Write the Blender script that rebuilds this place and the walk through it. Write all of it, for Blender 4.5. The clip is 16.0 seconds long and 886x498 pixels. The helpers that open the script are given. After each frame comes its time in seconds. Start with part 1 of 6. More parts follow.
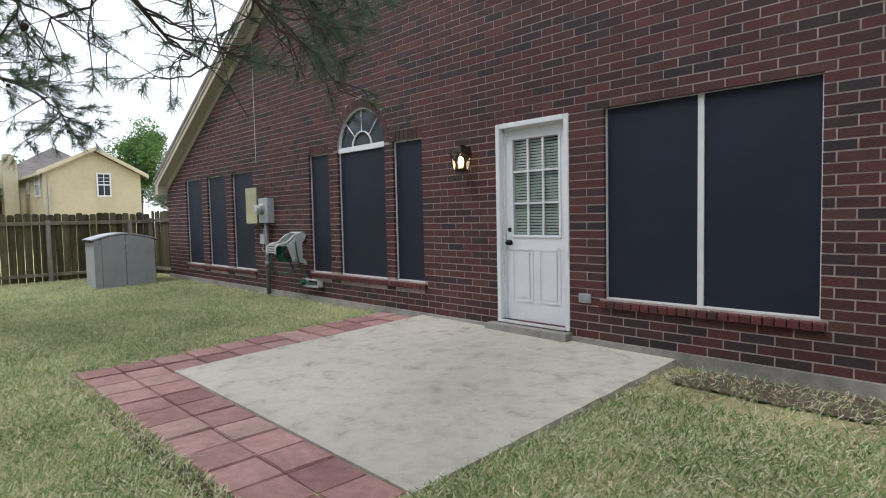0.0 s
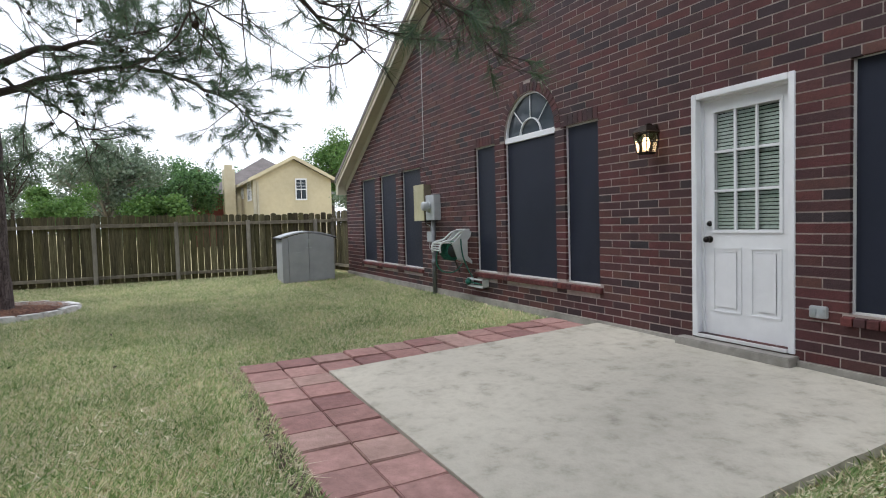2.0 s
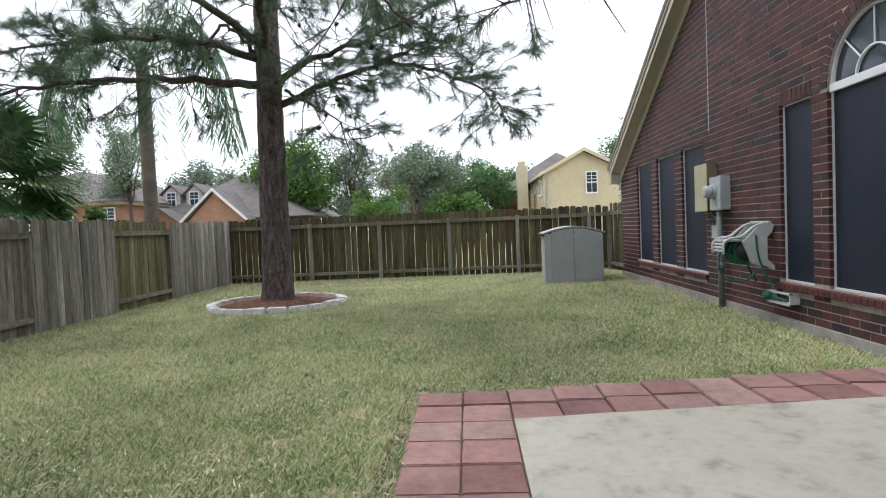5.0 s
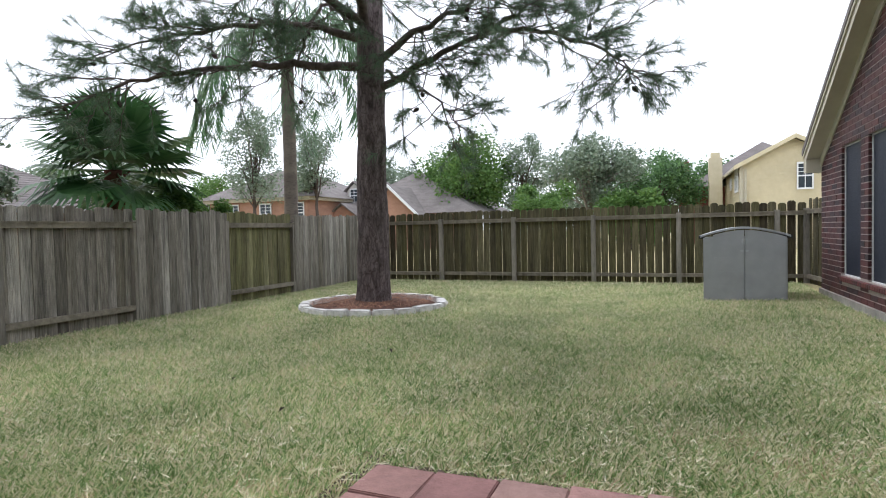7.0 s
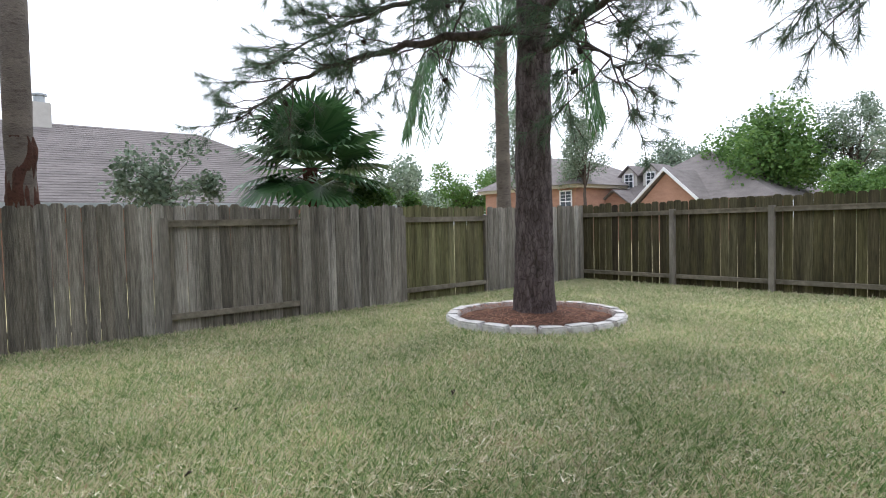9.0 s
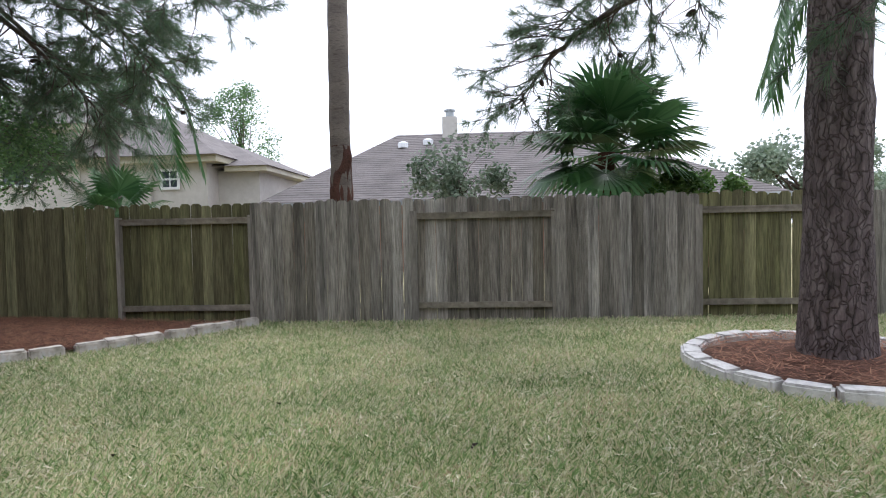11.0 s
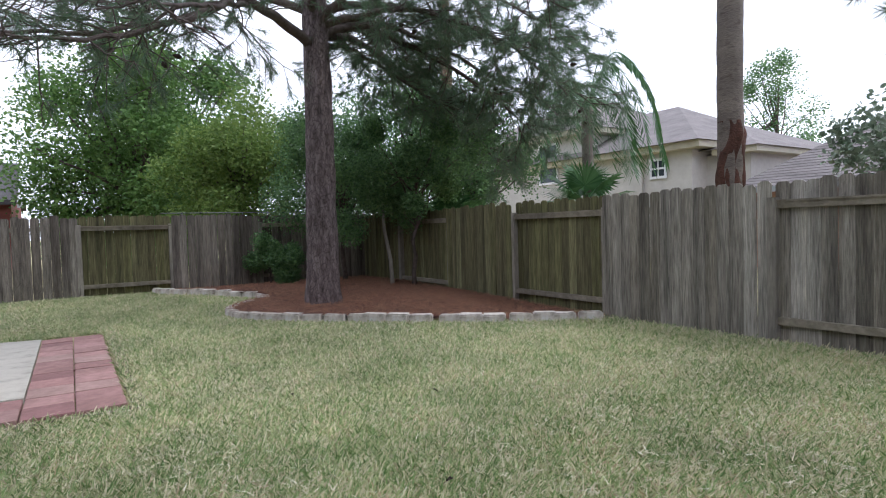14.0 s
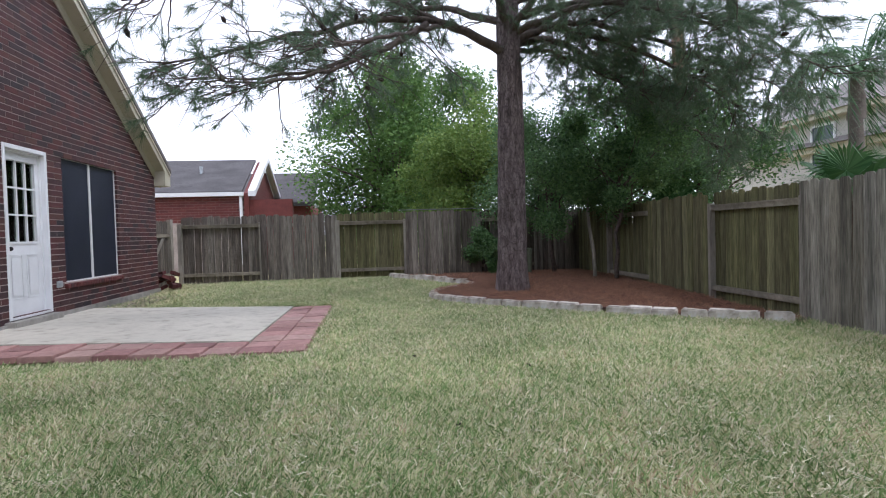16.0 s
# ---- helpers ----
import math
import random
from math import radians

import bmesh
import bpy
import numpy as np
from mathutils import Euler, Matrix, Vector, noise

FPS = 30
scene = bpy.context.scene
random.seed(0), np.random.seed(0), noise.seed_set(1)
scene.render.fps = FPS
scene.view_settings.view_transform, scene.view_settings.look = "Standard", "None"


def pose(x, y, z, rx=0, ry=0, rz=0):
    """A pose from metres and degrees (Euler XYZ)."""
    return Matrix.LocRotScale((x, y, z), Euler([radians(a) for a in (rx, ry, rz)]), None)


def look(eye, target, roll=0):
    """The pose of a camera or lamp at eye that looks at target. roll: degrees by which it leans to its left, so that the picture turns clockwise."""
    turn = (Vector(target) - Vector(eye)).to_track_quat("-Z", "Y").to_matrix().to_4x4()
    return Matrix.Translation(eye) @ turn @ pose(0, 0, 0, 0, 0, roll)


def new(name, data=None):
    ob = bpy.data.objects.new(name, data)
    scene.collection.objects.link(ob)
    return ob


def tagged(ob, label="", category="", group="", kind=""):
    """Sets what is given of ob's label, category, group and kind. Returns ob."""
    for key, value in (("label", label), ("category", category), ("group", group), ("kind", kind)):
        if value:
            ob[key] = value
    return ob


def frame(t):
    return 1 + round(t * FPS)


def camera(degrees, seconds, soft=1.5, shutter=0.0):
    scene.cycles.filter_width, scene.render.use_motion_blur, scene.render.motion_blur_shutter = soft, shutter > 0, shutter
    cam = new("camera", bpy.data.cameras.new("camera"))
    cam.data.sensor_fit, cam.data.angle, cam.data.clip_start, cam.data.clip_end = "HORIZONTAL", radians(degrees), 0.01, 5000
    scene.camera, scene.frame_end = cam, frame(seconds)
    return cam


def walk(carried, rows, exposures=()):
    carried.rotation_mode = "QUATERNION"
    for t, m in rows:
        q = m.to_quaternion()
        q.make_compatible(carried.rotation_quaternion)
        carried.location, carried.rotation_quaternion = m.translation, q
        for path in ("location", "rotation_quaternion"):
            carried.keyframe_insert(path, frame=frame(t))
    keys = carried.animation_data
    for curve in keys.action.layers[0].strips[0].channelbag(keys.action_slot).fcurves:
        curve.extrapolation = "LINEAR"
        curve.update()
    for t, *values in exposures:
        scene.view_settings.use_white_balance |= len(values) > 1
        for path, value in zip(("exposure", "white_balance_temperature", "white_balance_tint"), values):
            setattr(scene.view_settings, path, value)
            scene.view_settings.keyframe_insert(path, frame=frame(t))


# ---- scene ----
cam = camera(75.1, 16.0, soft=1.05)
PATH = [
    (0, (0.275, 0.252, 1.34), (-1.156, 1.645, 1.227), -1.2),
    (0.5, (0.182, 0.308, 1.331), (-1.349, 1.591, 1.216), -1.5),
    (1, (0.049, 0.425, 1.295), (-1.596, 1.557, 1.187), -1.6),
    (1.5, (-0.096, 0.571, 1.275), (-1.829, 1.564, 1.175), -1.6),
    (2, (-0.254, 0.743, 1.262), (-2.033, 1.651, 1.167), -1.6),
    (2.5, (-0.422, 0.929, 1.263), (-2.265, 1.701, 1.169), -1.6),
    (3, (-0.555, 1.088, 1.261), (-2.451, 1.718, 1.169), -1.8),
    (3.5, (-0.759, 1.254, 1.274), (-2.699, 1.731, 1.185), -1.9),
    (4, (-0.953, 1.431, 1.252), (-2.934, 1.694, 1.168), -2.1),
    (4.5, (-1.235, 1.634, 1.23), (-3.232, 1.718, 1.151), -2.2),
    (5, (-1.512, 1.839, 1.221), (-3.508, 1.749, 1.145), -2.4),
    (5.2, (-1.669, 1.911, 1.206), (-3.663, 1.771, 1.137), -2.5),
    (7.3, (-3.411, 2.934, 1.168), (-5.221, 2.084, 1.106), -1.1),
    (7.5, (-3.573, 3.006, 1.187), (-5.338, 2.069, 1.127), -1.1),
    (8, (-4.095, 3.207, 1.247), (-5.744, 2.078, 1.178), -0.9),
    (8.2, (-4.296, 3.279, 1.264), (-5.896, 2.082, 1.191), -0.9),
    (10.3, (-7.621, 3.618, 1.176), (-7.99, 1.653, 1.11), -1.4),
    (10.5, (-7.823, 3.489, 1.168), (-8.042, 1.502, 1.104), -1.1),
    (11, (-8.277, 3.306, 1.159), (-8.145, 1.312, 1.092), -1.2),
    (11.5, (-8.642, 3.063, 1.186), (-8.103, 1.139, 1.113), -1.3),
    (12, (-9.028, 2.914, 1.22), (-8.201, 1.095, 1.136), -1.4),
    (12.5, (-9.421, 2.701, 1.27), (-8.253, 1.08, 1.178), -1.8),
    (13, (-9.855, 2.408, 1.26), (-8.467, 0.97, 1.173), -1.7),
    (13.5, (-10.209, 2.085, 1.227), (-8.668, 0.813, 1.148), -1.7),
    (14, (-10.468, 1.736, 1.194), (-8.79, 0.651, 1.122), -1.6),
    (14.5, (-10.612, 1.379, 1.15), (-8.805, 0.524, 1.083), -1.6),
    (15, (-10.799, 1.089, 1.121), (-8.874, 0.549, 1.062), -1.7),
    (15.5, (-11.068, 0.878, 1.095), (-9.107, 0.491, 1.04), -1.6),
    (16, (-11.397, 0.714, 1.09), (-9.411, 0.485, 1.033), -1.6),
]
EXPOSURES = [(0, 0.60, 6150, 11), (5, 0.70, 6150, 11), (8, 0.82, 6100, 12), (16, 0.78, 5820, 16)]
walk(cam, [(t, look(eye, target, roll)) for t, eye, target, roll in PATH], EXPOSURES)

# ---- world and light: bright overcast sky ----
world = bpy.data.worlds.new("overcast_sky")
scene.world = world
world.use_nodes = True
wn, wl = world.node_tree.nodes, world.node_tree.links
wn.clear()
sky = wn.new("ShaderNodeTexSky")
sky.sky_type = "NISHITA"
sky.sun_disc = False
sky.sun_elevation, sky.sun_rotation = radians(58), radians(200)
sky.dust_density, sky.air_density = 4.0, 1.0
cloud = wn.new("ShaderNodeMixRGB")
cloud.inputs[0].default_value = 0.93
cloud.inputs[2].default_value = (9.6, 9.9, 10.4, 1)
back = wn.new("ShaderNodeBackground")
back.inputs["Strength"].default_value = 0.11
wout = wn.new("ShaderNodeOutputWorld")
wl.new(sky.outputs[0], cloud.inputs[1])
wl.new(cloud.outputs[0], back.inputs[0])
wl.new(back.outputs[0], wout.inputs[0])
sun_data = bpy.data.lights.new("sun", "SUN")
sun_data.energy, sun_data.angle, sun_data.color = 0.9, radians(25), (1.0, 0.97, 0.92)
sun = new("sun", sun_data)
sun.matrix_world = look((0, 0, 30), (9, 16, 0))


# ---- materials ----
def mat(name, colors, scale=6.0, rough=0.8, bump=0.0, bscale=None, pick="noise", metal=0.0, stretch=(1, 1, 1), detail=6.0, stain=0.25, spec=0.4, trans=0.0, grain=(0.72, 1.2)):
    """colors: two or more colours. pick: 'noise' spreads them by noise, 'island' by loose piece, 'object' by object; stain: strength of large blotches."""
    m = bpy.data.materials.new(name)
    m.use_nodes = True
    nt = m.node_tree
    n, l = nt.nodes, nt.links
    bsdf = n["Principled BSDF"]
    bsdf.inputs["Roughness"].default_value = rough
    bsdf.inputs["Metallic"].default_value = metal
    bsdf.inputs["Specular IOR Level"].default_value = spec
    tc = n.new("ShaderNodeTexCoord")
    mp = n.new("ShaderNodeMapping")
    mp.inputs["Scale"].default_value = stretch
    l.new(tc.outputs["Object"], mp.inputs[0])
    if pick == "object":
        oi = n.new("ShaderNodeObjectInfo")
        mv = n.new("ShaderNodeVectorMath")
        mv.operation = "MULTIPLY_ADD"
        mv.inputs[1].default_value = (1, 1, 1)
        sc = n.new("ShaderNodeVectorMath")
        sc.operation = "SCALE"
        sc.inputs[0].default_value = (31, 17, 53)
        l.new(oi.outputs["Random"], sc.inputs["Scale"])
        l.new(tc.outputs["Object"], mv.inputs[0])
        l.new(sc.outputs[0], mv.inputs[2])
        l.new(mv.outputs[0], mp.inputs[0])
    fine = n.new("ShaderNodeTexNoise")
    fine.inputs["Scale"].default_value = scale
    fine.inputs["Detail"].default_value = detail
    fine.inputs["Roughness"].default_value = 0.65
    l.new(mp.outputs[0], fine.inputs["Vector"])
    ramp = n.new("ShaderNodeValToRGB")
    els = ramp.color_ramp.elements
    lo, hi = (0.0, 1.0) if pick != "noise" else (0.3, 0.7)
    for i, c in enumerate(colors):
        p = lo + (hi - lo) * i / max(1, len(colors) - 1)
        e = els[i] if i < 2 else els.new(p)
        e.position = p
        e.color = (*c, 1)
    if pick == "island":
        g = n.new("ShaderNodeNewGeometry")
        l.new(g.outputs["Random Per Island"], ramp.inputs[0])
    elif pick == "object":
        g = n.new("ShaderNodeObjectInfo")
        l.new(g.outputs["Random"], ramp.inputs[0])
    else:
        l.new(fine.outputs[0], ramp.inputs[0])
    col = ramp.outputs[0]
    if stain > 0:
        big = n.new("ShaderNodeTexNoise")
        big.inputs["Scale"].default_value = max(0.35, scale * 0.13)
        big.inputs["Detail"].default_value = 4
        l.new(mp.outputs[0], big.inputs["Vector"])
        mul = n.new("ShaderNodeMixRGB")
        mul.blend_type = "MULTIPLY"
        r2 = n.new("ShaderNodeValToRGB")
        r2.color_ramp.elements[0].position, r2.color_ramp.elements[1].position = 0.3, 0.65
        v = 1 - stain
        r2.color_ramp.elements[0].color = (v, v, v, 1)
        r2.color_ramp.elements[1].color = (1.06, 1.06, 1.06, 1)
        mul.inputs[0].default_value = 1
        l.new(big.outputs[0], r2.inputs[0])
        l.new(col, mul.inputs[1])
        l.new(r2.outputs[0], mul.inputs[2])
        col = mul.outputs[0]
        if pick != "noise":
            mul2 = n.new("ShaderNodeMixRGB")
            mul2.blend_type = "MULTIPLY"
            mul2.inputs[0].default_value = 1
            r3 = n.new("ShaderNodeValToRGB")
            r3.color_ramp.elements[0].position, r3.color_ramp.elements[1].position = 0.25, 0.75
            r3.color_ramp.elements[0].color = (grain[0],) * 3 + (1,)
            r3.color_ramp.elements[1].color = (grain[1],) * 3 + (1,)
            l.new(fine.outputs[0], r3.inputs[0])
            l.new(col, mul2.inputs[1])
            l.new(r3.outputs[0], mul2.inputs[2])
            col = mul2.outputs[0]
    l.new(col, bsdf.inputs["Base Color"])
    if trans > 0:
        tr = n.new("ShaderNodeBsdfTranslucent")
        l.new(col, tr.inputs[0])
        mx = n.new("ShaderNodeMixShader")
        mx.inputs[0].default_value = trans
        l.new(bsdf.outputs[0], mx.inputs[1])
        l.new(tr.outputs[0], mx.inputs[2])
        l.new(mx.outputs[0], n["Material Output"].inputs[0])
    if bump > 0:
        b = n.new("ShaderNodeBump")
        b.inputs["Strength"].default_value = bump
        b.inputs["Distance"].default_value = 0.02
        bn = n.new("ShaderNodeTexNoise")
        bn.inputs["Scale"].default_value = bscale or scale * 3
        bn.inputs["Detail"].default_value = 5
        l.new(mp.outputs[0], bn.inputs["Vector"])
        l.new(bn.outputs[0], b.inputs["Height"])
        l.new(b.outputs[0], bsdf.inputs["Normal"])
    return m


BRICK_COLS = [(0.027, 0.021, 0.026), (0.088, 0.026, 0.028), (0.101, 0.030, 0.029), (0.036, 0.025, 0.029), (0.074, 0.026, 0.028), (0.113, 0.037, 0.033), (0.052, 0.025, 0.028), (0.094, 0.027, 0.029), (0.025, 0.020, 0.025), (0.079, 0.027, 0.028), (0.108, 0.046, 0.037), (0.063, 0.026, 0.029)]
M_BRICK_F = mat("brick_field", BRICK_COLS, 40, 0.75, 0.35, 90, "island", stain=0.25)
M_BRICK_O = mat("brick_piece", BRICK_COLS, 40, 0.75, 0.35, 90, "object", stain=0.25)
M_RED_F = mat("red_brick", [(0.128, 0.031, 0.028), (0.170, 0.045, 0.040), (0.102, 0.029, 0.028)], 40, 0.75, 0.3, 90, "island", stain=0.2)
M_MORTAR = mat("mortar", [(0.344, 0.289, 0.264), (0.464, 0.399, 0.365)], 30, 0.95, 0.4, 80)
M_FOUND = mat("foundation_concrete", [(0.240, 0.228, 0.204), (0.408, 0.384, 0.348)], 7, 0.9, 0.3, 40, stain=0.4)
M_CONC = mat("patio_concrete", [(0.318, 0.291, 0.238), (0.466, 0.432, 0.359), (0.530, 0.494, 0.417), (0.445, 0.411, 0.339)], 5.0, 0.85, 0.2, 60, stain=0.17, detail=9)
M_PAVER = mat("red_paver", [(0.32, 0.175, 0.155), (0.43, 0.25, 0.225), (0.37, 0.20, 0.18), (0.44, 0.29, 0.25), (0.28, 0.145, 0.135), (0.41, 0.23, 0.205)], 12, 0.9, 0.3, 70, "object", stain=0.3)
M_WHITE = mat("white_paint", [(0.70, 0.71, 0.73), (0.78, 0.79, 0.81)], 3, 0.4, 0.05, 30, stain=0.06)
M_TRIM = mat("beige_trim", [(0.45, 0.41, 0.31), (0.52, 0.48, 0.38)], 4, 0.6, 0.05, 30, stain=0.12)
M_ALU = mat("white_aluminium", [(0.62, 0.62, 0.62), (0.70, 0.70, 0.70)], 5, 0.35, 0, stain=0.08)
M_SCREEN = mat("dark_solar_screen", [(0.009, 0.013, 0.026), (0.014, 0.018, 0.035)], 2, 0.55, 0.1, 700, stain=0.15, spec=0.35)
# near-black colour standing in for the shade of unlit rooms
M_DARK = mat("unlit_room_black", [(0.02, 0.02, 0.02), (0.03, 0.03, 0.03)], 2, 0.9)
M_BLIND = mat("white_blind", [(0.66, 0.70, 0.66), (0.74, 0.77, 0.73)], 4, 0.5, stain=0.05)
M_BRONZE = mat("bronze_metal", [(0.025, 0.018, 0.014), (0.05, 0.035, 0.026)], 20, 0.4, 0.1, 80, metal=0.6)
M_KNOB = mat("oil_rubbed_bronze", [(0.02, 0.018, 0.017), (0.035, 0.03, 0.027)], 20, 0.3, metal=0.8)
M_METER = mat("grey_meter_box", [(0.38, 0.40, 0.41), (0.46, 0.48, 0.49)], 10, 0.5, 0.05, stain=0.15)
M_PIPE = mat("grey_conduit", [(0.13, 0.14, 0.15), (0.19, 0.20, 0.21)], 12, 0.5, stain=0.2)
M_PANEL = mat("cream_panel", [(0.44, 0.41, 0.25), (0.55, 0.52, 0.34)], 6, 0.55, stain=0.3)
M_PANELSIDE = mat("brown_panel_side", [(0.16, 0.13, 0.09), (0.24, 0.2, 0.14)], 8, 0.6, stain=0.3)
M_GREYPL = mat("grey_plastic", [(0.344, 0.352, 0.368), (0.408, 0.416, 0.432)], 4, 0.55, 0.05, 60, stain=0.12)
M_BLACKPL = mat("black_plastic", [(0.02, 0.02, 0.022), (0.03, 0.03, 0.032)], 6, 0.5)
M_REEL = mat("pale_reel_plastic", [(0.525, 0.546, 0.533), (0.650, 0.673, 0.663)], 6, 0.5, stain=0.2)
M_HOSE = mat("green_hose", [(0.01, 0.10, 0.07), (0.02, 0.16, 0.11)], 20, 0.45)
M_WOODG = mat("weathered_grey_picket", [(0.177, 0.159, 0.127), (0.389, 0.356, 0.301), (0.254, 0.228, 0.184), (0.519, 0.483, 0.420), (0.301, 0.270, 0.218), (0.201, 0.178, 0.132)], 9, 0.95, 0.7, 40, "object", stretch=(7, 7, 0.45), stain=0.6, grain=(0.32, 1.5))
M_WOODE = mat("dark_grey_picket", [(0.118, 0.099, 0.084), (0.230, 0.200, 0.168), (0.162, 0.138, 0.113), (0.302, 0.270, 0.226), (0.134, 0.110, 0.089)], 9, 0.95, 0.7, 40, "object", stretch=(7, 7, 0.45), stain=0.6, grain=(0.32, 1.5))
M_WOODM = mat("mossy_picket", [(0.122, 0.115, 0.055), (0.207, 0.199, 0.087), (0.158, 0.144, 0.072), (0.267, 0.253, 0.128)], 9, 0.95, 0.5, 40, "object", stretch=(7, 7, 0.45), stain=0.6, grain=(0.32, 1.5))
M_WOODW = mat("dark_damp_picket", [(0.085, 0.072, 0.036), (0.147, 0.134, 0.061), (0.113, 0.096, 0.053), (0.181, 0.163, 0.089), (0.074, 0.058, 0.034)], 9, 0.95, 0.5, 40, "object", stretch=(7, 7, 0.45), stain=0.6, grain=(0.32, 1.5))
M_RAIL = mat("weathered_rail", [(0.169, 0.147, 0.108), (0.338, 0.299, 0.237)], 9, 0.95, 0.4, 40, stretch=(1, 1, 1), stain=0.4)
M_POST = mat("grey_post", [(0.216, 0.198, 0.162), (0.360, 0.324, 0.279)], 9, 0.95, 0.4, 40, stretch=(5, 5, 0.8), stain=0.4)
M_STONE = mat("whitewashed_edging", [(0.444, 0.419, 0.401), (0.813, 0.788, 0.765), (0.880, 0.862, 0.840)], 9, 0.9, 0.5, 40, stain=0.45)
M_LIME = mat("pale_limestone_edging", [(0.455, 0.404, 0.346), (0.789, 0.717, 0.635), (0.880, 0.880, 0.880)], 9, 0.95, 0.6, 30, stain=0.45)
M_MULCH = mat("brown_mulch", [(0.049, 0.025, 0.017), (0.121, 0.056, 0.036), (0.184, 0.098, 0.064)], 22, 1.0, 0.9, 50, stain=0.35)
M_STRAW = mat("red_pine_straw", [(0.116, 0.052, 0.033), (0.288, 0.125, 0.074), (0.403, 0.222, 0.133), (0.192, 0.080, 0.052)], 20, 0.9, 0, None, "island", stain=0.0)
M_GROUND = mat("lawn_soil", [(0.248, 0.232, 0.106), (0.497, 0.415, 0.235), (0.348, 0.329, 0.153), (0.621, 0.512, 0.329)], 14, 1.0, 0.8, 60, stain=0.35)
M_BLADE = mat("grass_blade", [(0.155, 0.255, 0.077), (0.258, 0.377, 0.134), (0.350, 0.459, 0.192), (0.473, 0.541, 0.259), (0.638, 0.612, 0.365), (0.761, 0.694, 0.451), (0.844, 0.785, 0.576), (0.535, 0.408, 0.259)], 1.3, 0.6, 0, None, "island", stain=0.2, trans=0.3, grain=(0.85, 1.15))
gt = M_BLADE.node_tree
gr = next(n for n in gt.nodes if n.type == "VALTORGB" and n.inputs[0].is_linked and n.inputs[0].links[0].from_socket.name == "Random Per Island")
gn = next(n for n in gt.nodes if n.type == "TEX_NOISE")
gm = gt.nodes.new("ShaderNodeMath")
gm.operation = "MULTIPLY_ADD"
gm.inputs[1].default_value, gm.inputs[2].default_value = 0.75, -0.42
ga = gt.nodes.new("ShaderNodeMath")
ga.operation = "ADD"
gt.links.new(gn.outputs[0], gm.inputs[0])
gt.links.new(gm.outputs[0], ga.inputs[0])
gt.links.new(gr.inputs[0].links[0].from_socket, ga.inputs[1])
gt.links.new(ga.outputs[0], gr.inputs[0])
M_CLIP = mat("dry_clipping", [(0.62, 0.54, 0.36), (0.80, 0.74, 0.56), (0.5, 0.38, 0.24), (0.84, 0.8, 0.66)], 5, 0.8, 0, None, "island", stain=0.0)
M_SOIL = mat("bare_soil", [(0.08, 0.055, 0.038), (0.16, 0.125, 0.09)], 16, 1.0, 0.8, 60, stain=0.3)
M_BARK = mat("pine_bark", [(0.064, 0.049, 0.048), (0.169, 0.131, 0.127), (0.297, 0.241, 0.239)], 9, 0.95, 1.0, 16, stretch=(1.6, 1.6, 0.42), stain=0.3)
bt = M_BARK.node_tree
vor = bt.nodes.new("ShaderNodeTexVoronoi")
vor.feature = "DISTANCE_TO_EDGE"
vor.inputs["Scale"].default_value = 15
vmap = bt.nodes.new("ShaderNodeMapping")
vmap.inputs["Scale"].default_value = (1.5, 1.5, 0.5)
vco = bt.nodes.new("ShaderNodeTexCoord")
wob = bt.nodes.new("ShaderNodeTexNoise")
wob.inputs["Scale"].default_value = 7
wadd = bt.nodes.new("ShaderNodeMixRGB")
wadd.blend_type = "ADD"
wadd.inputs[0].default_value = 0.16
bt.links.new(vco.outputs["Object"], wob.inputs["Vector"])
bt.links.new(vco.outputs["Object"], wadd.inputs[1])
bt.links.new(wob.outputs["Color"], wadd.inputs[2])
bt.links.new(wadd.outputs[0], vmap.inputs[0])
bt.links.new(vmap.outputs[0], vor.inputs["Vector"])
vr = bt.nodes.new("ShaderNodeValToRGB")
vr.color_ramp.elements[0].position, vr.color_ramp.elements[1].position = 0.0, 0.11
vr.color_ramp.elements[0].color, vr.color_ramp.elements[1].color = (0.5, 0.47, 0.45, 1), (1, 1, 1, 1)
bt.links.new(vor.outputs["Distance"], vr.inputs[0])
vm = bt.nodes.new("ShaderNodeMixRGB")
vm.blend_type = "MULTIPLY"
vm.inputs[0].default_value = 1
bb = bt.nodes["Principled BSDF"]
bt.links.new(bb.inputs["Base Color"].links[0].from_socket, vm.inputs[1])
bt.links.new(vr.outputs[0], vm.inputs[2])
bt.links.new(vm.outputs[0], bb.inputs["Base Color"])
vb = bt.nodes.new("ShaderNodeBump")
vb.inputs["Strength"].default_value, vb.inputs["Distance"].default_value = 0.9, 0.03
bt.links.new(vr.outputs[0], vb.inputs["Height"])
bt.links.new(bb.inputs["Normal"].links[0].from_socket, vb.inputs["Normal"])
bt.links.new(vb.outputs[0], bb.inputs["Normal"])
M_BARKR = mat("reddish_bark", [(0.10, 0.06, 0.045), (0.24, 0.145, 0.10), (0.17, 0.10, 0.072)], 9, 0.95, 0.9, 18, stretch=(1.6, 1.6, 0.5), stain=0.3)
M_LIMB = mat("pine_limb", [(0.056, 0.043, 0.038), (0.144, 0.112, 0.096)], 12, 0.95, 0.6, 40)
M_NEEDLE = mat("pine_needle", [(0.061, 0.115, 0.067), (0.098, 0.172, 0.091), (0.142, 0.218, 0.108), (0.109, 0.161, 0.121), (0.186, 0.172, 0.121)], 5, 0.7, 0, None, "island", stain=0.0, trans=0.25)
M_CONE = mat("pine_cone", [(0.03, 0.02, 0.016), (0.06, 0.042, 0.033)], 30, 0.9, 0.6, 60)
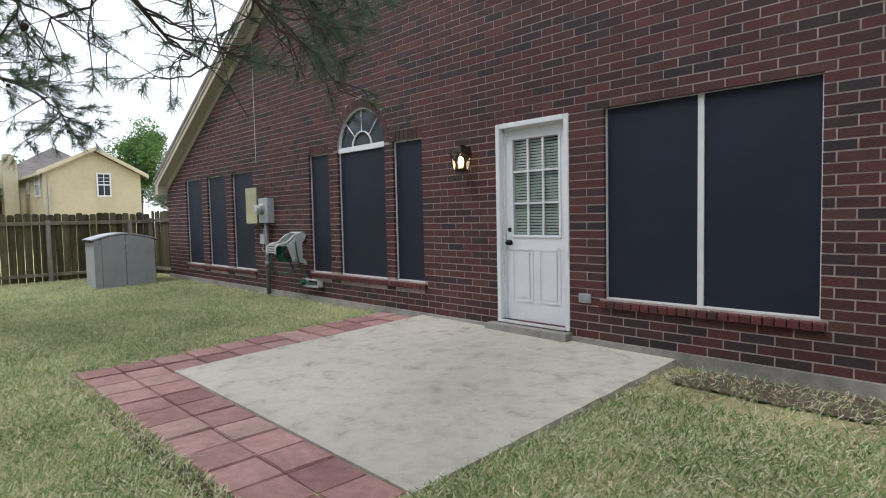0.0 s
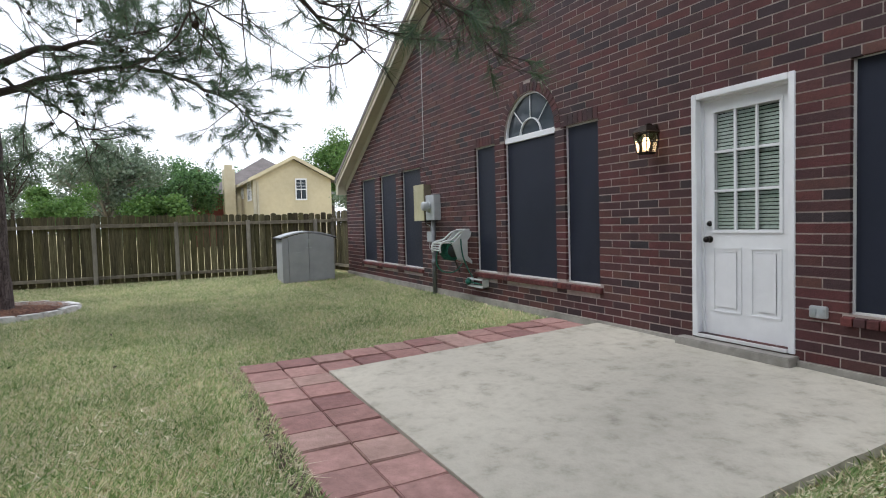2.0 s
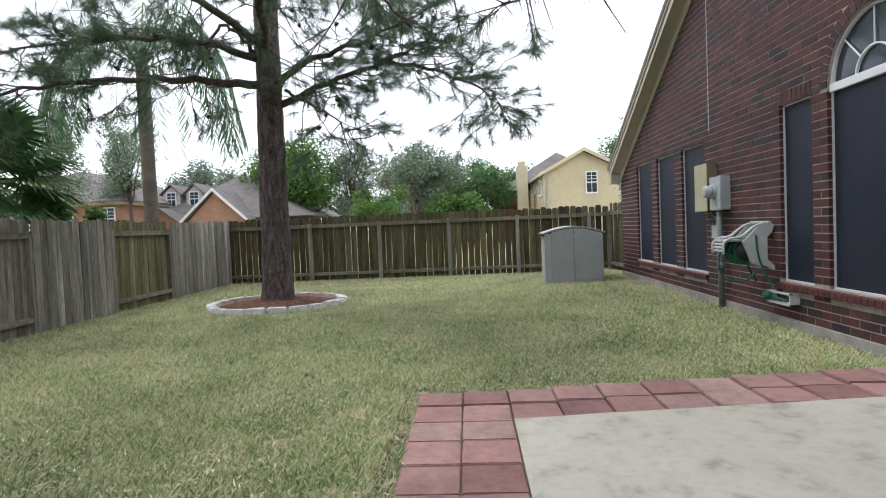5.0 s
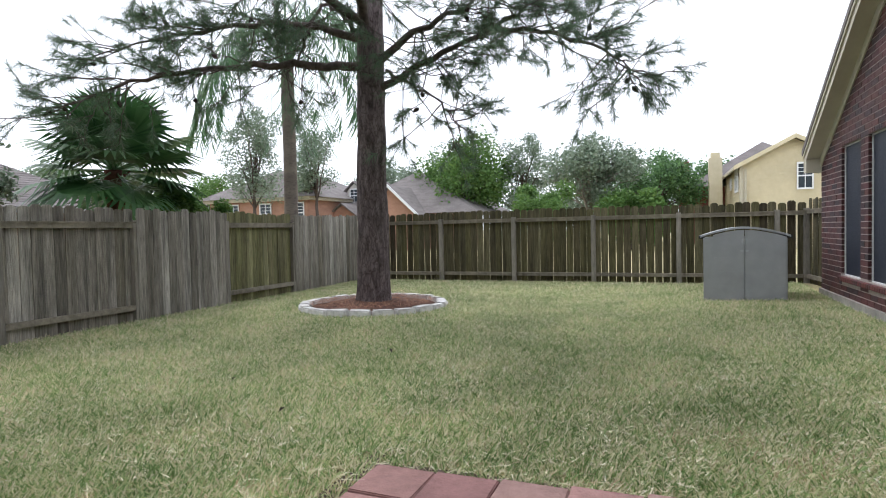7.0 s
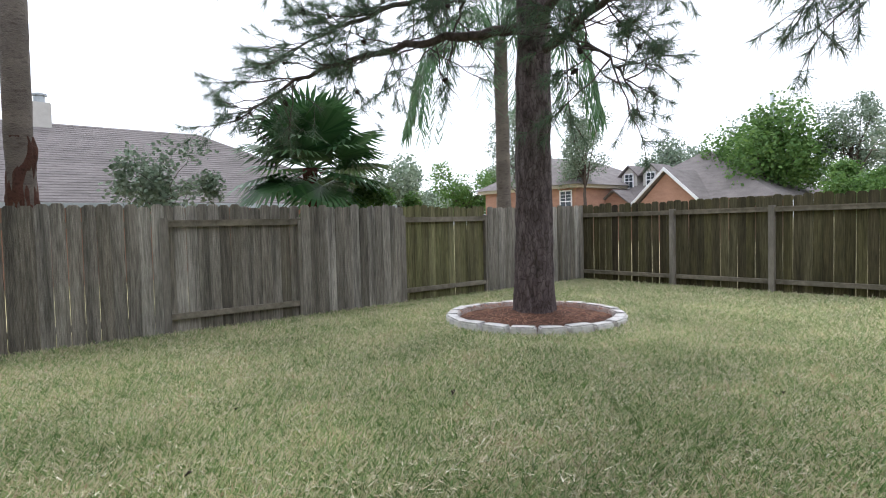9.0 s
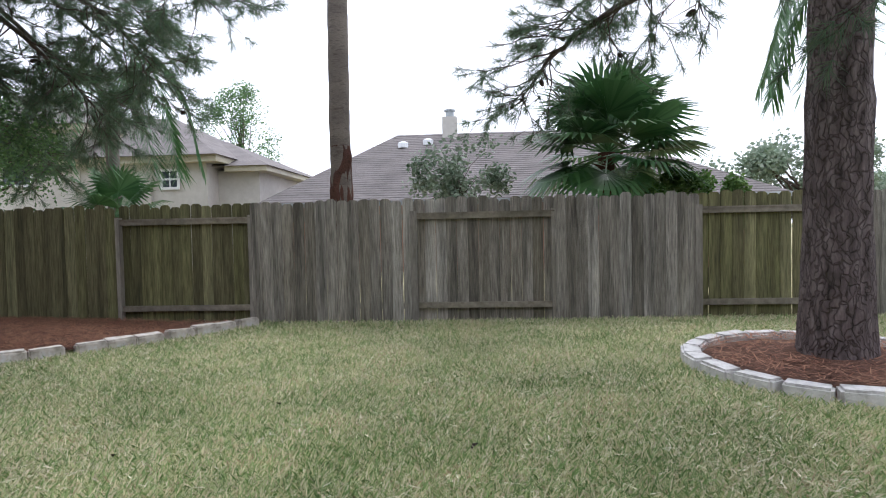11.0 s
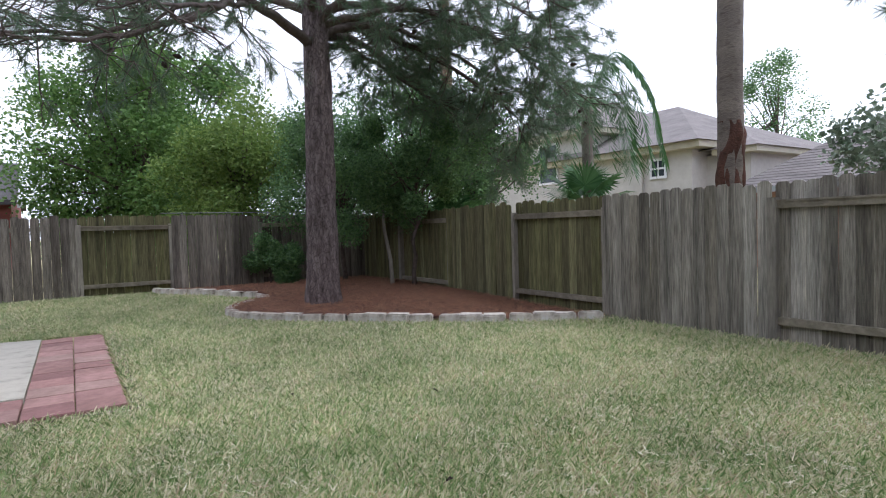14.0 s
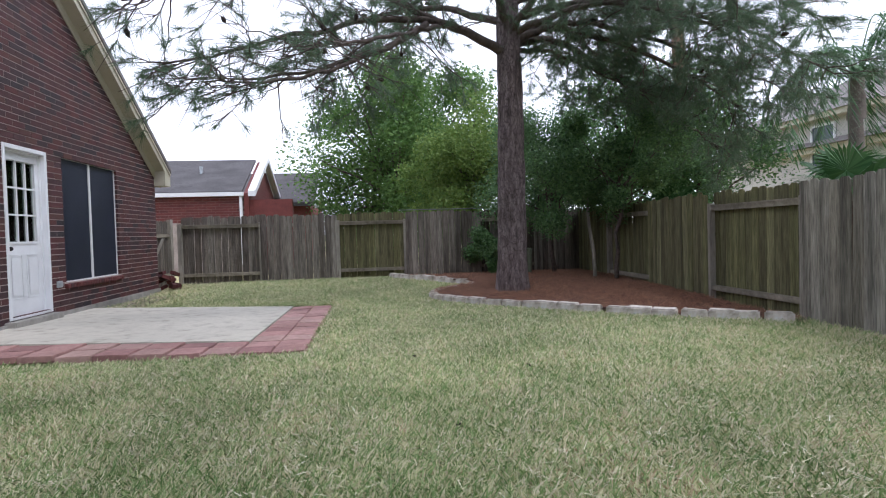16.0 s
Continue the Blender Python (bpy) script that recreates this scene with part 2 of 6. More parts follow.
M_LEAFD = mat("dark_leaf", [(0.059, 0.125, 0.053), (0.103, 0.203, 0.075), (0.168, 0.297, 0.103), (0.083, 0.160, 0.067)], 5, 0.55, 0, None, "island", stain=0.0, trans=0.3)
M_LEAFG = mat("bright_leaf", [(0.065, 0.136, 0.033), (0.101, 0.204, 0.046), (0.159, 0.258, 0.068), (0.079, 0.163, 0.046)], 5, 0.6, 0, None, "island", stain=0.0, trans=0.35)
M_LEAFY = mat("yellow_green_leaf", [(0.120, 0.209, 0.041), (0.204, 0.283, 0.068), (0.096, 0.172, 0.041)], 5, 0.6, 0, None, "island", stain=0.0, trans=0.35)
M_LEAFP = mat("grey_green_leaf", [(0.170, 0.230, 0.156), (0.260, 0.320, 0.229), (0.120, 0.180, 0.114), (0.320, 0.360, 0.291)], 5, 0.7, 0, None, "island", stain=0.0, trans=0.25)
M_PALM = mat("palm_leaf", [(0.036, 0.099, 0.036), (0.063, 0.153, 0.050), (0.090, 0.189, 0.072), (0.050, 0.126, 0.045)], 5, 0.4, 0, None, "island", stain=0.0, trans=0.2)
M_PALMTR = mat("palm_trunk", [(0.10, 0.08, 0.065), (0.19, 0.16, 0.135), (0.14, 0.115, 0.095)], 8, 0.95, 0.7, 25, stretch=(1, 1, 3), stain=0.35)
M_PALMRED = mat("shaggy_palm_base", [(0.045, 0.022, 0.016), (0.11, 0.05, 0.034), (0.075, 0.035, 0.025)], 16, 1.0, 0.9, 40, stain=0.4)
M_SHINGLE = mat("grey_brown_shingle", [(0.128, 0.112, 0.108), (0.210, 0.188, 0.180), (0.165, 0.147, 0.143)], 10, 0.95, 0.5, 30, stain=0.25, stretch=(1, 1, 4))
M_SHINGLE_D = mat("dark_weathered_shingle", [(0.055, 0.050, 0.052), (0.105, 0.098, 0.100), (0.078, 0.072, 0.074)], 10, 0.95, 0.5, 30, stain=0.3, stretch=(1, 1, 4))
M_SIDING = mat("yellow_siding", [(0.56, 0.49, 0.33), (0.62, 0.55, 0.385)], 4, 0.7, stain=0.1)
M_STUCCO = mat("cream_stucco", [(0.47, 0.445, 0.41), (0.54, 0.515, 0.48)], 6, 0.9, 0.2, 60, stain=0.1)
M_PINKBR = mat("pink_brick_wall", [(0.30, 0.16, 0.11), (0.40, 0.23, 0.165), (0.34, 0.19, 0.135)], 12, 0.9, 0.3, 30, stretch=(1, 1, 3), stain=0.15)
M_REDBRW = mat("far_red_brick", [(0.19, 0.055, 0.045), (0.26, 0.085, 0.068)], 12, 0.9, 0.3, 30, stretch=(1, 1, 3), stain=0.2)
M_GALV = mat("galvanised_steel", [(0.33, 0.36, 0.38), (0.42, 0.45, 0.47)], 9, 0.45, metal=0.4, stain=0.1)
M_GREENPL = mat("sage_green_post", [(0.15, 0.18, 0.12), (0.2, 0.23, 0.16)], 9, 0.6)
M_ROOMGLASS = mat("far_window_glass", [(0.03, 0.04, 0.05), (0.06, 0.075, 0.09)], 1.2, 0.08, stain=0.1, spec=0.35)


def glass(name):
    m = bpy.data.materials.new(name)
    m.use_nodes = True
    n, l = m.node_tree.nodes, m.node_tree.links
    n.clear()
    o = n.new("ShaderNodeOutputMaterial")
    g = n.new("ShaderNodeBsdfGlossy")
    g.inputs["Roughness"].default_value = 0.03
    t = n.new("ShaderNodeBsdfTransparent")
    t.inputs[0].default_value = (0.85, 0.9, 0.88, 1)
    f = n.new("ShaderNodeFresnel")
    f.inputs[0].default_value = 1.35
    mx = n.new("ShaderNodeMixShader")
    l.new(f.outputs[0], mx.inputs[0])
    l.new(t.outputs[0], mx.inputs[1])
    l.new(g.outputs[0], mx.inputs[2])
    l.new(mx.outputs[0], o.inputs[0])
    return m


M_GLASS = glass("clear_glass")


def glow(name, colour, strength):
    m = bpy.data.materials.new(name)
    m.use_nodes = True
    b = m.node_tree.nodes["Principled BSDF"]
    b.inputs["Base Color"].default_value = (*colour, 1)
    b.inputs["Emission Color"].default_value = (*colour, 1)
    b.inputs["Emission Strength"].default_value = strength
    return m


M_BULB = glow("warm_bulb", (1.0, 0.66, 0.36), 4.0)


# ---- mesh helpers ----
def mesh_from(name, verts, faces, material, smooth=False):
    me = bpy.data.meshes.new(name)
    me.from_pydata(verts, [], faces)
    me.materials.append(material)
    if smooth:
        me.polygons.foreach_set("use_smooth", [True] * len(me.polygons))
    me.update()
    return me


def part(name, bm, material, parent=None, label="", smooth=False):
    me = bpy.data.meshes.new(name)
    bmesh.ops.recalc_face_normals(bm, faces=bm.faces)
    bm.to_mesh(me)
    bm.free()
    me.materials.append(material)
    if smooth:
        me.polygons.foreach_set("use_smooth", [True] * len(me.polygons))
    ob = new(name, me)
    if parent:
        ob.parent = parent
    if label:
        ob["label"] = label
    return ob


def thing(name, label, category, at=(0, 0, 0), rz=0.0, group="", kind=""):
    e = new(name)
    e.empty_display_size = 0.1
    e.matrix_world = pose(*at, 0, 0, rz)
    return tagged(e, label, category, group, kind)


def box(bm, x0, x1, y0, y1, z0, z1, bevel=0.0):
    vs = [bm.verts.new((x, y, z)) for z in (z0, z1) for y in (y0, y1) for x in (x0, x1)]
    fs = [bm.faces.new([vs[i] for i in q]) for q in ((0, 1, 3, 2), (4, 6, 7, 5), (0, 4, 5, 1), (2, 3, 7, 6), (0, 2, 6, 4), (1, 5, 7, 3))]
    if bevel > 0:
        es = {e for f in fs for e in f.edges}
        bmesh.ops.bevel(bm, geom=list(es), offset=bevel, segments=2, affect="EDGES", clamp_overlap=True)
    return vs


def boxes(*rows, bevel=0.0):
    bm = bmesh.new()
    for r in rows:
        box(bm, *r, bevel=bevel)
    return bm


def prism(bm, pts, y0, y1):
    """A polygon in x, z pulled along y."""
    a = [bm.verts.new((x, y0, z)) for x, z in pts]
    b = [bm.verts.new((x, y1, z)) for x, z in pts]
    bm.faces.new(a)
    bm.faces.new(b[::-1])
    k = len(pts)
    for i in range(k):
        bm.faces.new((a[i], b[i], b[(i + 1) % k], a[(i + 1) % k]))


def tube_data(pts, radii, seg=8, cap=True):
    """Vertices and faces of a tapered tube along points."""
    verts, faces = [], []
    ref = Vector((0.13, 0.21, 0.97))
    for i, p in enumerate(pts):
        a = Vector(pts[max(0, i - 1)])
        b = Vector(pts[min(len(pts) - 1, i + 1)])
        d = (b - a).normalized()
        u = d.cross(ref if abs(d.dot(ref)) < 0.95 else Vector((1, 0, 0))).normalized()
        v = d.cross(u)
        for j in range(seg):
            t = 2 * math.pi * j / seg
            verts.append(tuple(Vector(p) + (u * math.cos(t) + v * math.sin(t)) * radii[i]))
    for i in range(len(pts) - 1):
        for j in range(seg):
            k = (j + 1) % seg
            faces.append((i * seg + j, i * seg + k, (i + 1) * seg + k, (i + 1) * seg + j))
    if cap:
        faces.append(tuple(range(seg))[::-1])
        faces.append(tuple(range((len(pts) - 1) * seg, len(pts) * seg)))
    return verts, faces


def add_tube(bm, pts, radii, seg=8):
    if not isinstance(radii, (list, tuple)):
        radii = [radii] * len(pts)
    vs, fs = tube_data(pts, radii, seg)
    bv = [bm.verts.new(v) for v in vs]
    for f in fs:
        bm.faces.new([bv[i] for i in f])
    return bm


def smooth_line(pts, n=6):
    """Catmull-Rom points through pts."""
    out = []
    P = [Vector(p) for p in pts]
    P = [P[0] * 2 - P[1]] + P + [P[-1] * 2 - P[-2]]
    for i in range(1, len(P) - 2):
        for k in range(n):
            t = k / n
            a, b, c, d = P[i - 1], P[i], P[i + 1], P[i + 2]
            out.append(0.5 * ((2 * b) + (c - a) * t + (2 * a - 5 * b + 4 * c - d) * t * t + (3 * b - a - 3 * c + d) * t ** 3))
    out.append(P[-2])
    return out


def child(name, me, parent, m=None):
    ob = new(name, me)
    ob.parent = parent
    if m is not None:
        ob.matrix_local = m
    return ob


# ---- ground ----
LAWN_Z = -0.05
T1 = (-11.05, -1.40)


def ease(v, a, b):
    t = np.clip((v - a) / (b - a), 0, 1)
    return t * t * (3 - 2 * t)


def gz(x, y):
    """Height of the lawn: a low mound round the ringed pine, rising a little to the house, the east fence and the west fence."""
    return LAWN_Z + 0.07 * np.exp(-((x - T1[0]) ** 2 + (y - T1[1]) ** 2) / 4.5) + 0.12 * ease(x, -1.8, 2.2) + 0.05 * ease(y, 3.2, 5.1) * (1 - ease(x, -1.8, 0.5)) + 0.03 * ease(-x, 12, 15.5)


bm = bmesh.new()
xs = [-900, -200, -60] + [-20 + 0.5 * i for i in range(53)] + [30, 200, 900]
ys = [-900, -200, -60, -20] + [-8 + 0.5 * i for i in range(29)] + [20, 200, 900]
grid = [[bm.verts.new((x, y, gz(x, y) + (0.012 * noise.noise((x * 0.5, y * 0.5, 0)) if -16 < x < 2 and -4 < y < 5 else 0))) for x in xs] for y in ys]
for j in range(len(ys) - 1):
    for i in range(len(xs) - 1):
        bm.faces.new((grid[j][i], grid[j][i + 1], grid[j + 1][i + 1], grid[j + 1][i]))
ground = part("ground", bm, M_GROUND, smooth=True)
tagged(ground, "mown lawn soil with thin green and straw growth", "ground", kind="structure")

# ---- house ----
HY = 5.15           # face of the brick
XL, XR = -14.05, 0.92
SW, SE = 0.55, 0.62         # slopes of the two rakes
RIDGE_X = -5.87
COURSE, LEN = 0.0813, 0.254
Z0 = 0.125


def rake(x):
    return min(3.68 + SW * (x + 11.8), 3.68 - SE * (x + 0.6))


def gable(x):
    return rake(x) - 0.23


LEFT_W = [(-12.92, -12.05), (-11.75, -10.87), (-10.58, -9.70)]
L_Z = (0.42, 2.25)
MID_W = [(-7.77, -7.20), (-5.68, -5.10)]
ARCH = (-6.96, -5.85)
M_Z = (0.50, 2.34)
BIG = (-2.57, -0.80, 0.52, 2.33)
DOOR = (-3.89, -2.95, 0.16, 2.33)
ACX, AR = sum(ARCH) / 2, (ARCH[1] - ARCH[0]) / 2

open_rects = [(a, b, *L_Z) for a, b in LEFT_W] + [(a, b, *M_Z) for a, b in MID_W] + [BIG, DOOR, (*ARCH, *M_Z)]
cuts = sorted({XL, XR, RIDGE_X, *[v for r in open_rects for v in r[:2]], *[ACX + AR * math.cos(math.pi * k / 14) for k in range(15)]})
bm = bmesh.new()
for a, b in zip(cuts[:-1], cuts[1:]):
    if b - a < 1e-5:
        continue
    mid = (a + b) / 2
    zb = -0.2
    hole = next((r for r in open_rects if r[0] - 1e-6 <= mid <= r[1] + 1e-6), None)
    if hole:
        prism(bm, [(a, zb), (b, zb), (b, hole[2]), (a, hole[2])], HY + 0.003, HY + 0.30)
        ta = tb = hole[3]
        if hole[:2] == ARCH:
            ta, tb = (hole[3] + math.sqrt(max(0, AR * AR - (v - ACX) ** 2)) for v in (a, b))
        prism(bm, [(a, ta), (b, tb), (b, gable(b)), (a, gable(a))], HY + 0.003, HY + 0.30)
    else:
        prism(bm, [(a, zb), (b, zb), (b, gable(b)), (a, gable(a))], HY + 0.003, HY + 0.30)
wall_north = part("wall_north", bm, M_MORTAR)
tagged(wall_north, "dark red brick house wall with pale mortar joints", "wall", kind="structure")
for nm, r in (("wall_east", (XR - 0.3, XR - 0.01, HY + 0.3, 16, -0.2, 2.3)), ("wall_west", (XL + 0.01, XL + 0.3, HY + 0.3, 16, -0.2, 2.1)), ("wall_back", (XL, XR, 16, 16.3, -0.2, 2.1))):
    tagged(part(nm, boxes(r), M_RED_F), "plain red brick side wall of the house", "wall", kind="structure")
tagged(part("ceiling", boxes((XL + 0.3, XR - 0.3, HY + 0.3, 16, 2.9, 3.0)), M_DARK), "dark ceiling inside the house", "ceiling", kind="structure")
tagged(part("floor", boxes((XL + 0.3, XR - 0.3, HY + 0.3, 16, 0.0, 0.05)), M_DARK), "dark floor inside the house", "floor", kind="structure")
bm = bmesh.new()
for x0, x1 in ((XL - 0.02, DOOR[0] - 0.1), (DOOR[1] + 0.03, XR + 0.02)):
    box(bm, x0, x1, HY - 0.035, HY + 0.05, -0.3, Z0 - 0.004)
foundation = part("foundation", bm, M_FOUND)
tagged(foundation, "stained grey concrete foundation strip under brick", "foundation", kind="structure")
step = part("door_step", boxes((DOOR[0] - 0.1, DOOR[1] + 0.03, HY - 0.13, HY + 0.12, -0.2, 0.15), bevel=0.008), M_FOUND)
tagged(step, "worn concrete door step on the patio", "step", kind="structure")

# bricks laid in running bond, cut at openings and at the rake
brick_open = [(a, b, L_Z[0] - 0.10, L_Z[1] + 0.10) for a, b in LEFT_W] + [(a, b, M_Z[0] - 0.10, M_Z[1] + 0.10) for a, b in MID_W] + \
    [(ARCH[0], ARCH[1], M_Z[0] - 0.10, M_Z[1])] + [(BIG[0] - 0.05, BIG[1] + 0.05, BIG[2] - 0.075, BIG[2]), BIG, DOOR] + \
    [(LEFT_W[0][0] - 0.06, LEFT_W[2][1] + 0.06, L_Z[0] - 0.085, L_Z[0]), (MID_W[0][0] - 0.06, MID_W[1][1] + 0.06, M_Z[0] - 0.085, M_Z[0])]
near_bricks, far_v, far_f = [], [], []
rnd = random.Random(4)
row = 0
JOINT = 0.012
while True:
    zb = Z0 + row * COURSE
    zt = zb + COURSE - JOINT
    zm = (zb + zt) / 2
    xa, xb = max(XL, -11.8 + (zt - 3.45) / SW), min(XR, -0.6 - (zt - 3.45) / SE)
    if xb - xa < 0.3:
        break
    holes = sorted((a, b) for a, b, c, d in brick_open if c < zm < d)
    dz = zm - M_Z[1]
    R = AR + 0.115
    if 0 <= dz < R:
        w = math.sqrt(R * R - dz * dz)
        holes = sorted(holes + [(ACX - w, ACX + w)])
    runs, cur = [], xa
    for a, b in holes:
        if a > cur:
            runs.append((cur, a))
        cur = max(cur, b)
    if cur < xb:
        runs.append((cur, xb))
    for a, b in runs:
        k = math.floor((a - XL - (row % 2) * LEN / 2) / LEN)
        seg_list = []
        while True:
            l = XL + (row % 2) * LEN / 2 + k * LEN
            k += 1
            if l >= b:
                break
            seg_list.append([max(l, a - 0.003), min(l + LEN - JOINT, b + 0.003)])
        if len(seg_list) > 1 and seg_list[0][1] - seg_list[0][0] < 0.07:
            seg_list[1][0] = seg_list[0][0]
            seg_list.pop(0)
        if len(seg_list) > 1 and b - seg_list[-1][0] < 0.07:
            seg_list[-2][1] = b + 0.003
            seg_list.pop()
        elif seg_list and b - seg_list[-1][1] < 0.03:
            seg_list[-1][1] = b + 0.003
        for p, q in seg_list:
            if -4.75 < p < -1.4 and zb < 1.6 and len(near_bricks) < 290:
                near_bricks.append((p, q, zb, zt))
            else:
                j = rnd.uniform(-0.0025, 0.0)
                s = len(far_v)
                far_v += [(x, y, z) for y in (HY + j, HY + 0.06) for z in (zb, zt) for x in (p, q)]
                far_f += [(s, s + 1, s + 3, s + 2), (s + 2, s + 3, s + 7, s + 6), (s, s + 4, s + 5, s + 1), (s, s + 2, s + 6, s + 4), (s + 1, s + 5, s + 7, s + 3)]
    row += 1
# soldier heads over the side windows and the arch ring
def head_pieces(a, b, z):
    first = math.ceil((z + 0.096 - (COURSE - JOINT) / 2 - Z0) / COURSE)
    h = Z0 + first * COURSE - JOINT - z
    n = max(2, round((b - a) / 0.082))
    w = (b - a) / n
    for i in range(n):
        yield [(a + i * w + 0.005, z), (a + (i + 1) * w - 0.005, z), (a + (i + 1) * w - 0.005, z + h), (a + i * w + 0.005, z + h)]


head_polys = [p for a, b in LEFT_W for p in head_pieces(a, b, L_Z[1] + 0.004)] + [p for a, b in MID_W for p in head_pieces(a, b, M_Z[1] + 0.004)]
NR = 26
for i in range(NR):
    t0, t1 = math.pi * (i + 0.07) / NR, math.pi * (i + 0.93) / NR
    head_polys.append([(ACX + r * math.cos(t), M_Z[1] + r * math.sin(t)) for r, t in ((AR + 0.003, t0), (AR + 0.108, t0), (AR + 0.108, t1), (AR + 0.003, t1))])
for poly in head_polys:
    s = len(far_v)
    far_v += [(x, y, z) for y in (HY - 0.004, HY + 0.03) for x, z in poly]
    far_f += [(s, s + 1, s + 2, s + 3)] + [(s + i, s + 4 + i, s + 4 + (i + 1) % 4, s + (i + 1) % 4) for i in range(4)]
ob = child("brickwork", mesh_from("brickwork", far_v, far_f, M_BRICK_F), wall_north)
tagged(ob, kind="stuff")



def sill(x0, x1, z, name="window_sill"):
    """A rowlock brick sill that slopes out of the wall."""
    n = round((x1 - x0) / 0.085)
    w = (x1 - x0) / n
    t = thing(name, "projecting red rowlock brick window sill", "window sill", kind="structure")
    for i in range(n):
        bm = bmesh.new()
        a, b = x0 + i * w + 0.004, x0 + (i + 1) * w - 0.004
        vs = [bm.verts.new(v) for v in ((a, HY - 0.045, z - 0.078), (b, HY - 0.045, z - 0.078), (b, HY + 0.10, z - 0.078), (a, HY + 0.10, z - 0.078), (a, HY - 0.045, z - 0.018), (b, HY - 0.045, z - 0.018), (b, HY + 0.10, z - 0.002), (a, HY + 0.10, z - 0.002))]
        for q in ((0, 1, 2, 3), (4, 5, 6, 7), (0, 1, 5, 4), (1, 2, 6, 5), (2, 3, 7, 6), (3, 0, 4, 7)):
            bm.faces.new([vs[k] for k in q])
        bmesh.ops.bevel(bm, geom=list(bm.edges), offset=0.004, segments=1, affect="EDGES")
        part("brick", bm, M_RED_O, t)
    return t


M_RED_O = mat("sill_brick", [(0.099, 0.025, 0.024), (0.132, 0.035, 0.032), (0.079, 0.024, 0.024), (0.059, 0.024, 0.027)], 40, 0.75, 0.3, 90, "object", stain=0.2)
sill(LEFT_W[0][0] - 0.05, LEFT_W[2][1] + 0.05, L_Z[0])
sill(MID_W[0][0] - 0.05, MID_W[1][1] + 0.05, M_Z[0])
sill(BIG[0] - 0.04, BIG[1] + 0.04, BIG[2])

WIN_NO = [0]


def screen_window(a, b, z0, z1, split=False):
    """A window behind dark solar screens in a thin pale frame."""
    WIN_NO[0] += 1
    t = thing("window_%d" % WIN_NO[0], "window covered by black solar screen in white frame", "window", (a, HY, z0), kind="structure")
    w, h = b - a, z1 - z0
    f = 0.018
    y = 0.045
    rects = [(0, w, 0, f), (0, w, h - f, h), (0, f, f, h - f), (w - f, w, f, h - f)]
    if split:
        rects.append((w / 2 - 0.026, w / 2 + 0.026, f, h - f))
    part("window_frame", boxes(*[(p, q, y - 0.008, y + 0.03, r, s) for p, q, r, s in rects], bevel=0.002), M_ALU, t)
    halves = [(f, w - f)] if not split else [(f, w / 2 - 0.026), (w / 2 + 0.026, w - f)]
    for p, q in halves:
        bm = bmesh.new()
        nx, nz = 10, 16
        g = [[bm.verts.new((p + (q - p) * i / nx, y + 0.008 + 0.004 * noise.noise(((a + p + i * 0.13) * 2.2, 3.0, (z0 + j * 0.12) * 2.2)) * (0 < i < nx) * (0 < j < nz), f + (h - 2 * f) * j / nz)) for i in range(nx + 1)] for j in range(nz + 1)]
        for j in range(nz):
            for i in range(nx):
                bm.faces.new((g[j][i], g[j][i + 1], g[j + 1][i + 1], g[j + 1][i]))
        part("solar_screen", bm, M_SCREEN, t, "black woven solar screen", smooth=True)
    # added sheet, coloured near black for the room's shade behind the screen
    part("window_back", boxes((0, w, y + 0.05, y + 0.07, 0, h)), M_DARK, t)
    return t


for a, b in LEFT_W:
    screen_window(a, b, *L_Z)
for a, b in MID_W:
    screen_window(a, b, *M_Z)
screen_window(*BIG[:2], *BIG[2:], split=True)

# arched centre window: screen below, fan light above
cw = screen_window(*ARCH, *M_Z)
cw["label"] = "tall arched window with black solar screen and fan light"
w, h = ARCH[1] - ARCH[0], M_Z[1] - M_Z[0]
part("transom", boxes((0, w, 0.02, 0.09, h - 0.045, h + 0.03), bevel=0.004), M_WHITE, cw, "white transom bar")
cx = w / 2


def arc_bar(r0, r1, y0, y1, t0=0.0, t1=math.pi, n=20):
    bm = bmesh.new()
    rings = []
    for i in range(n + 1):
        t = t0 + (t1 - t0) * i / n
        rings.append([bm.verts.new((cx + r * math.cos(t), y, h + r * math.sin(t))) for r, y in ((r0, y0), (r1, y0), (r1, y1), (r0, y1))])
    for p, q in zip(rings[:-1], rings[1:]):
        for k in range(4):
            bm.faces.new((p[k], p[(k + 1) % 4], q[(k + 1) % 4], q[k]))
    return bm


part("arch_frame", arc_bar(AR - 0.022, AR - 0.002, 0.03, 0.09), M_WHITE, cw)
part("muntin_ring", arc_bar(0.218, 0.232, 0.035, 0.06), M_WHITE, cw)
for k in (45, 90, 135):
    t = radians(k)
    bm = bmesh.new()
    add_tube(bm, [(cx + r * math.cos(t), 0.047, h + r * math.sin(t)) for r in (0.23, AR - 0.02)], 0.007, 6)
    part("muntin", bm, M_WHITE, cw)
bm = bmesh.new()
bm.faces.new([bm.verts.new((cx + (AR - 0.01) * math.cos(math.pi * i / 24), 0.062, h + (AR - 0.01) * math.sin(math.pi * i / 24))) for i in range(25)])
part("pane", bm, M_ROOMGLASS, cw)
# added sheet behind the fan light, room darkness put into its colour
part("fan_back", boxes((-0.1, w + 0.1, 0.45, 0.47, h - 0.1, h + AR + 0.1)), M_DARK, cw)

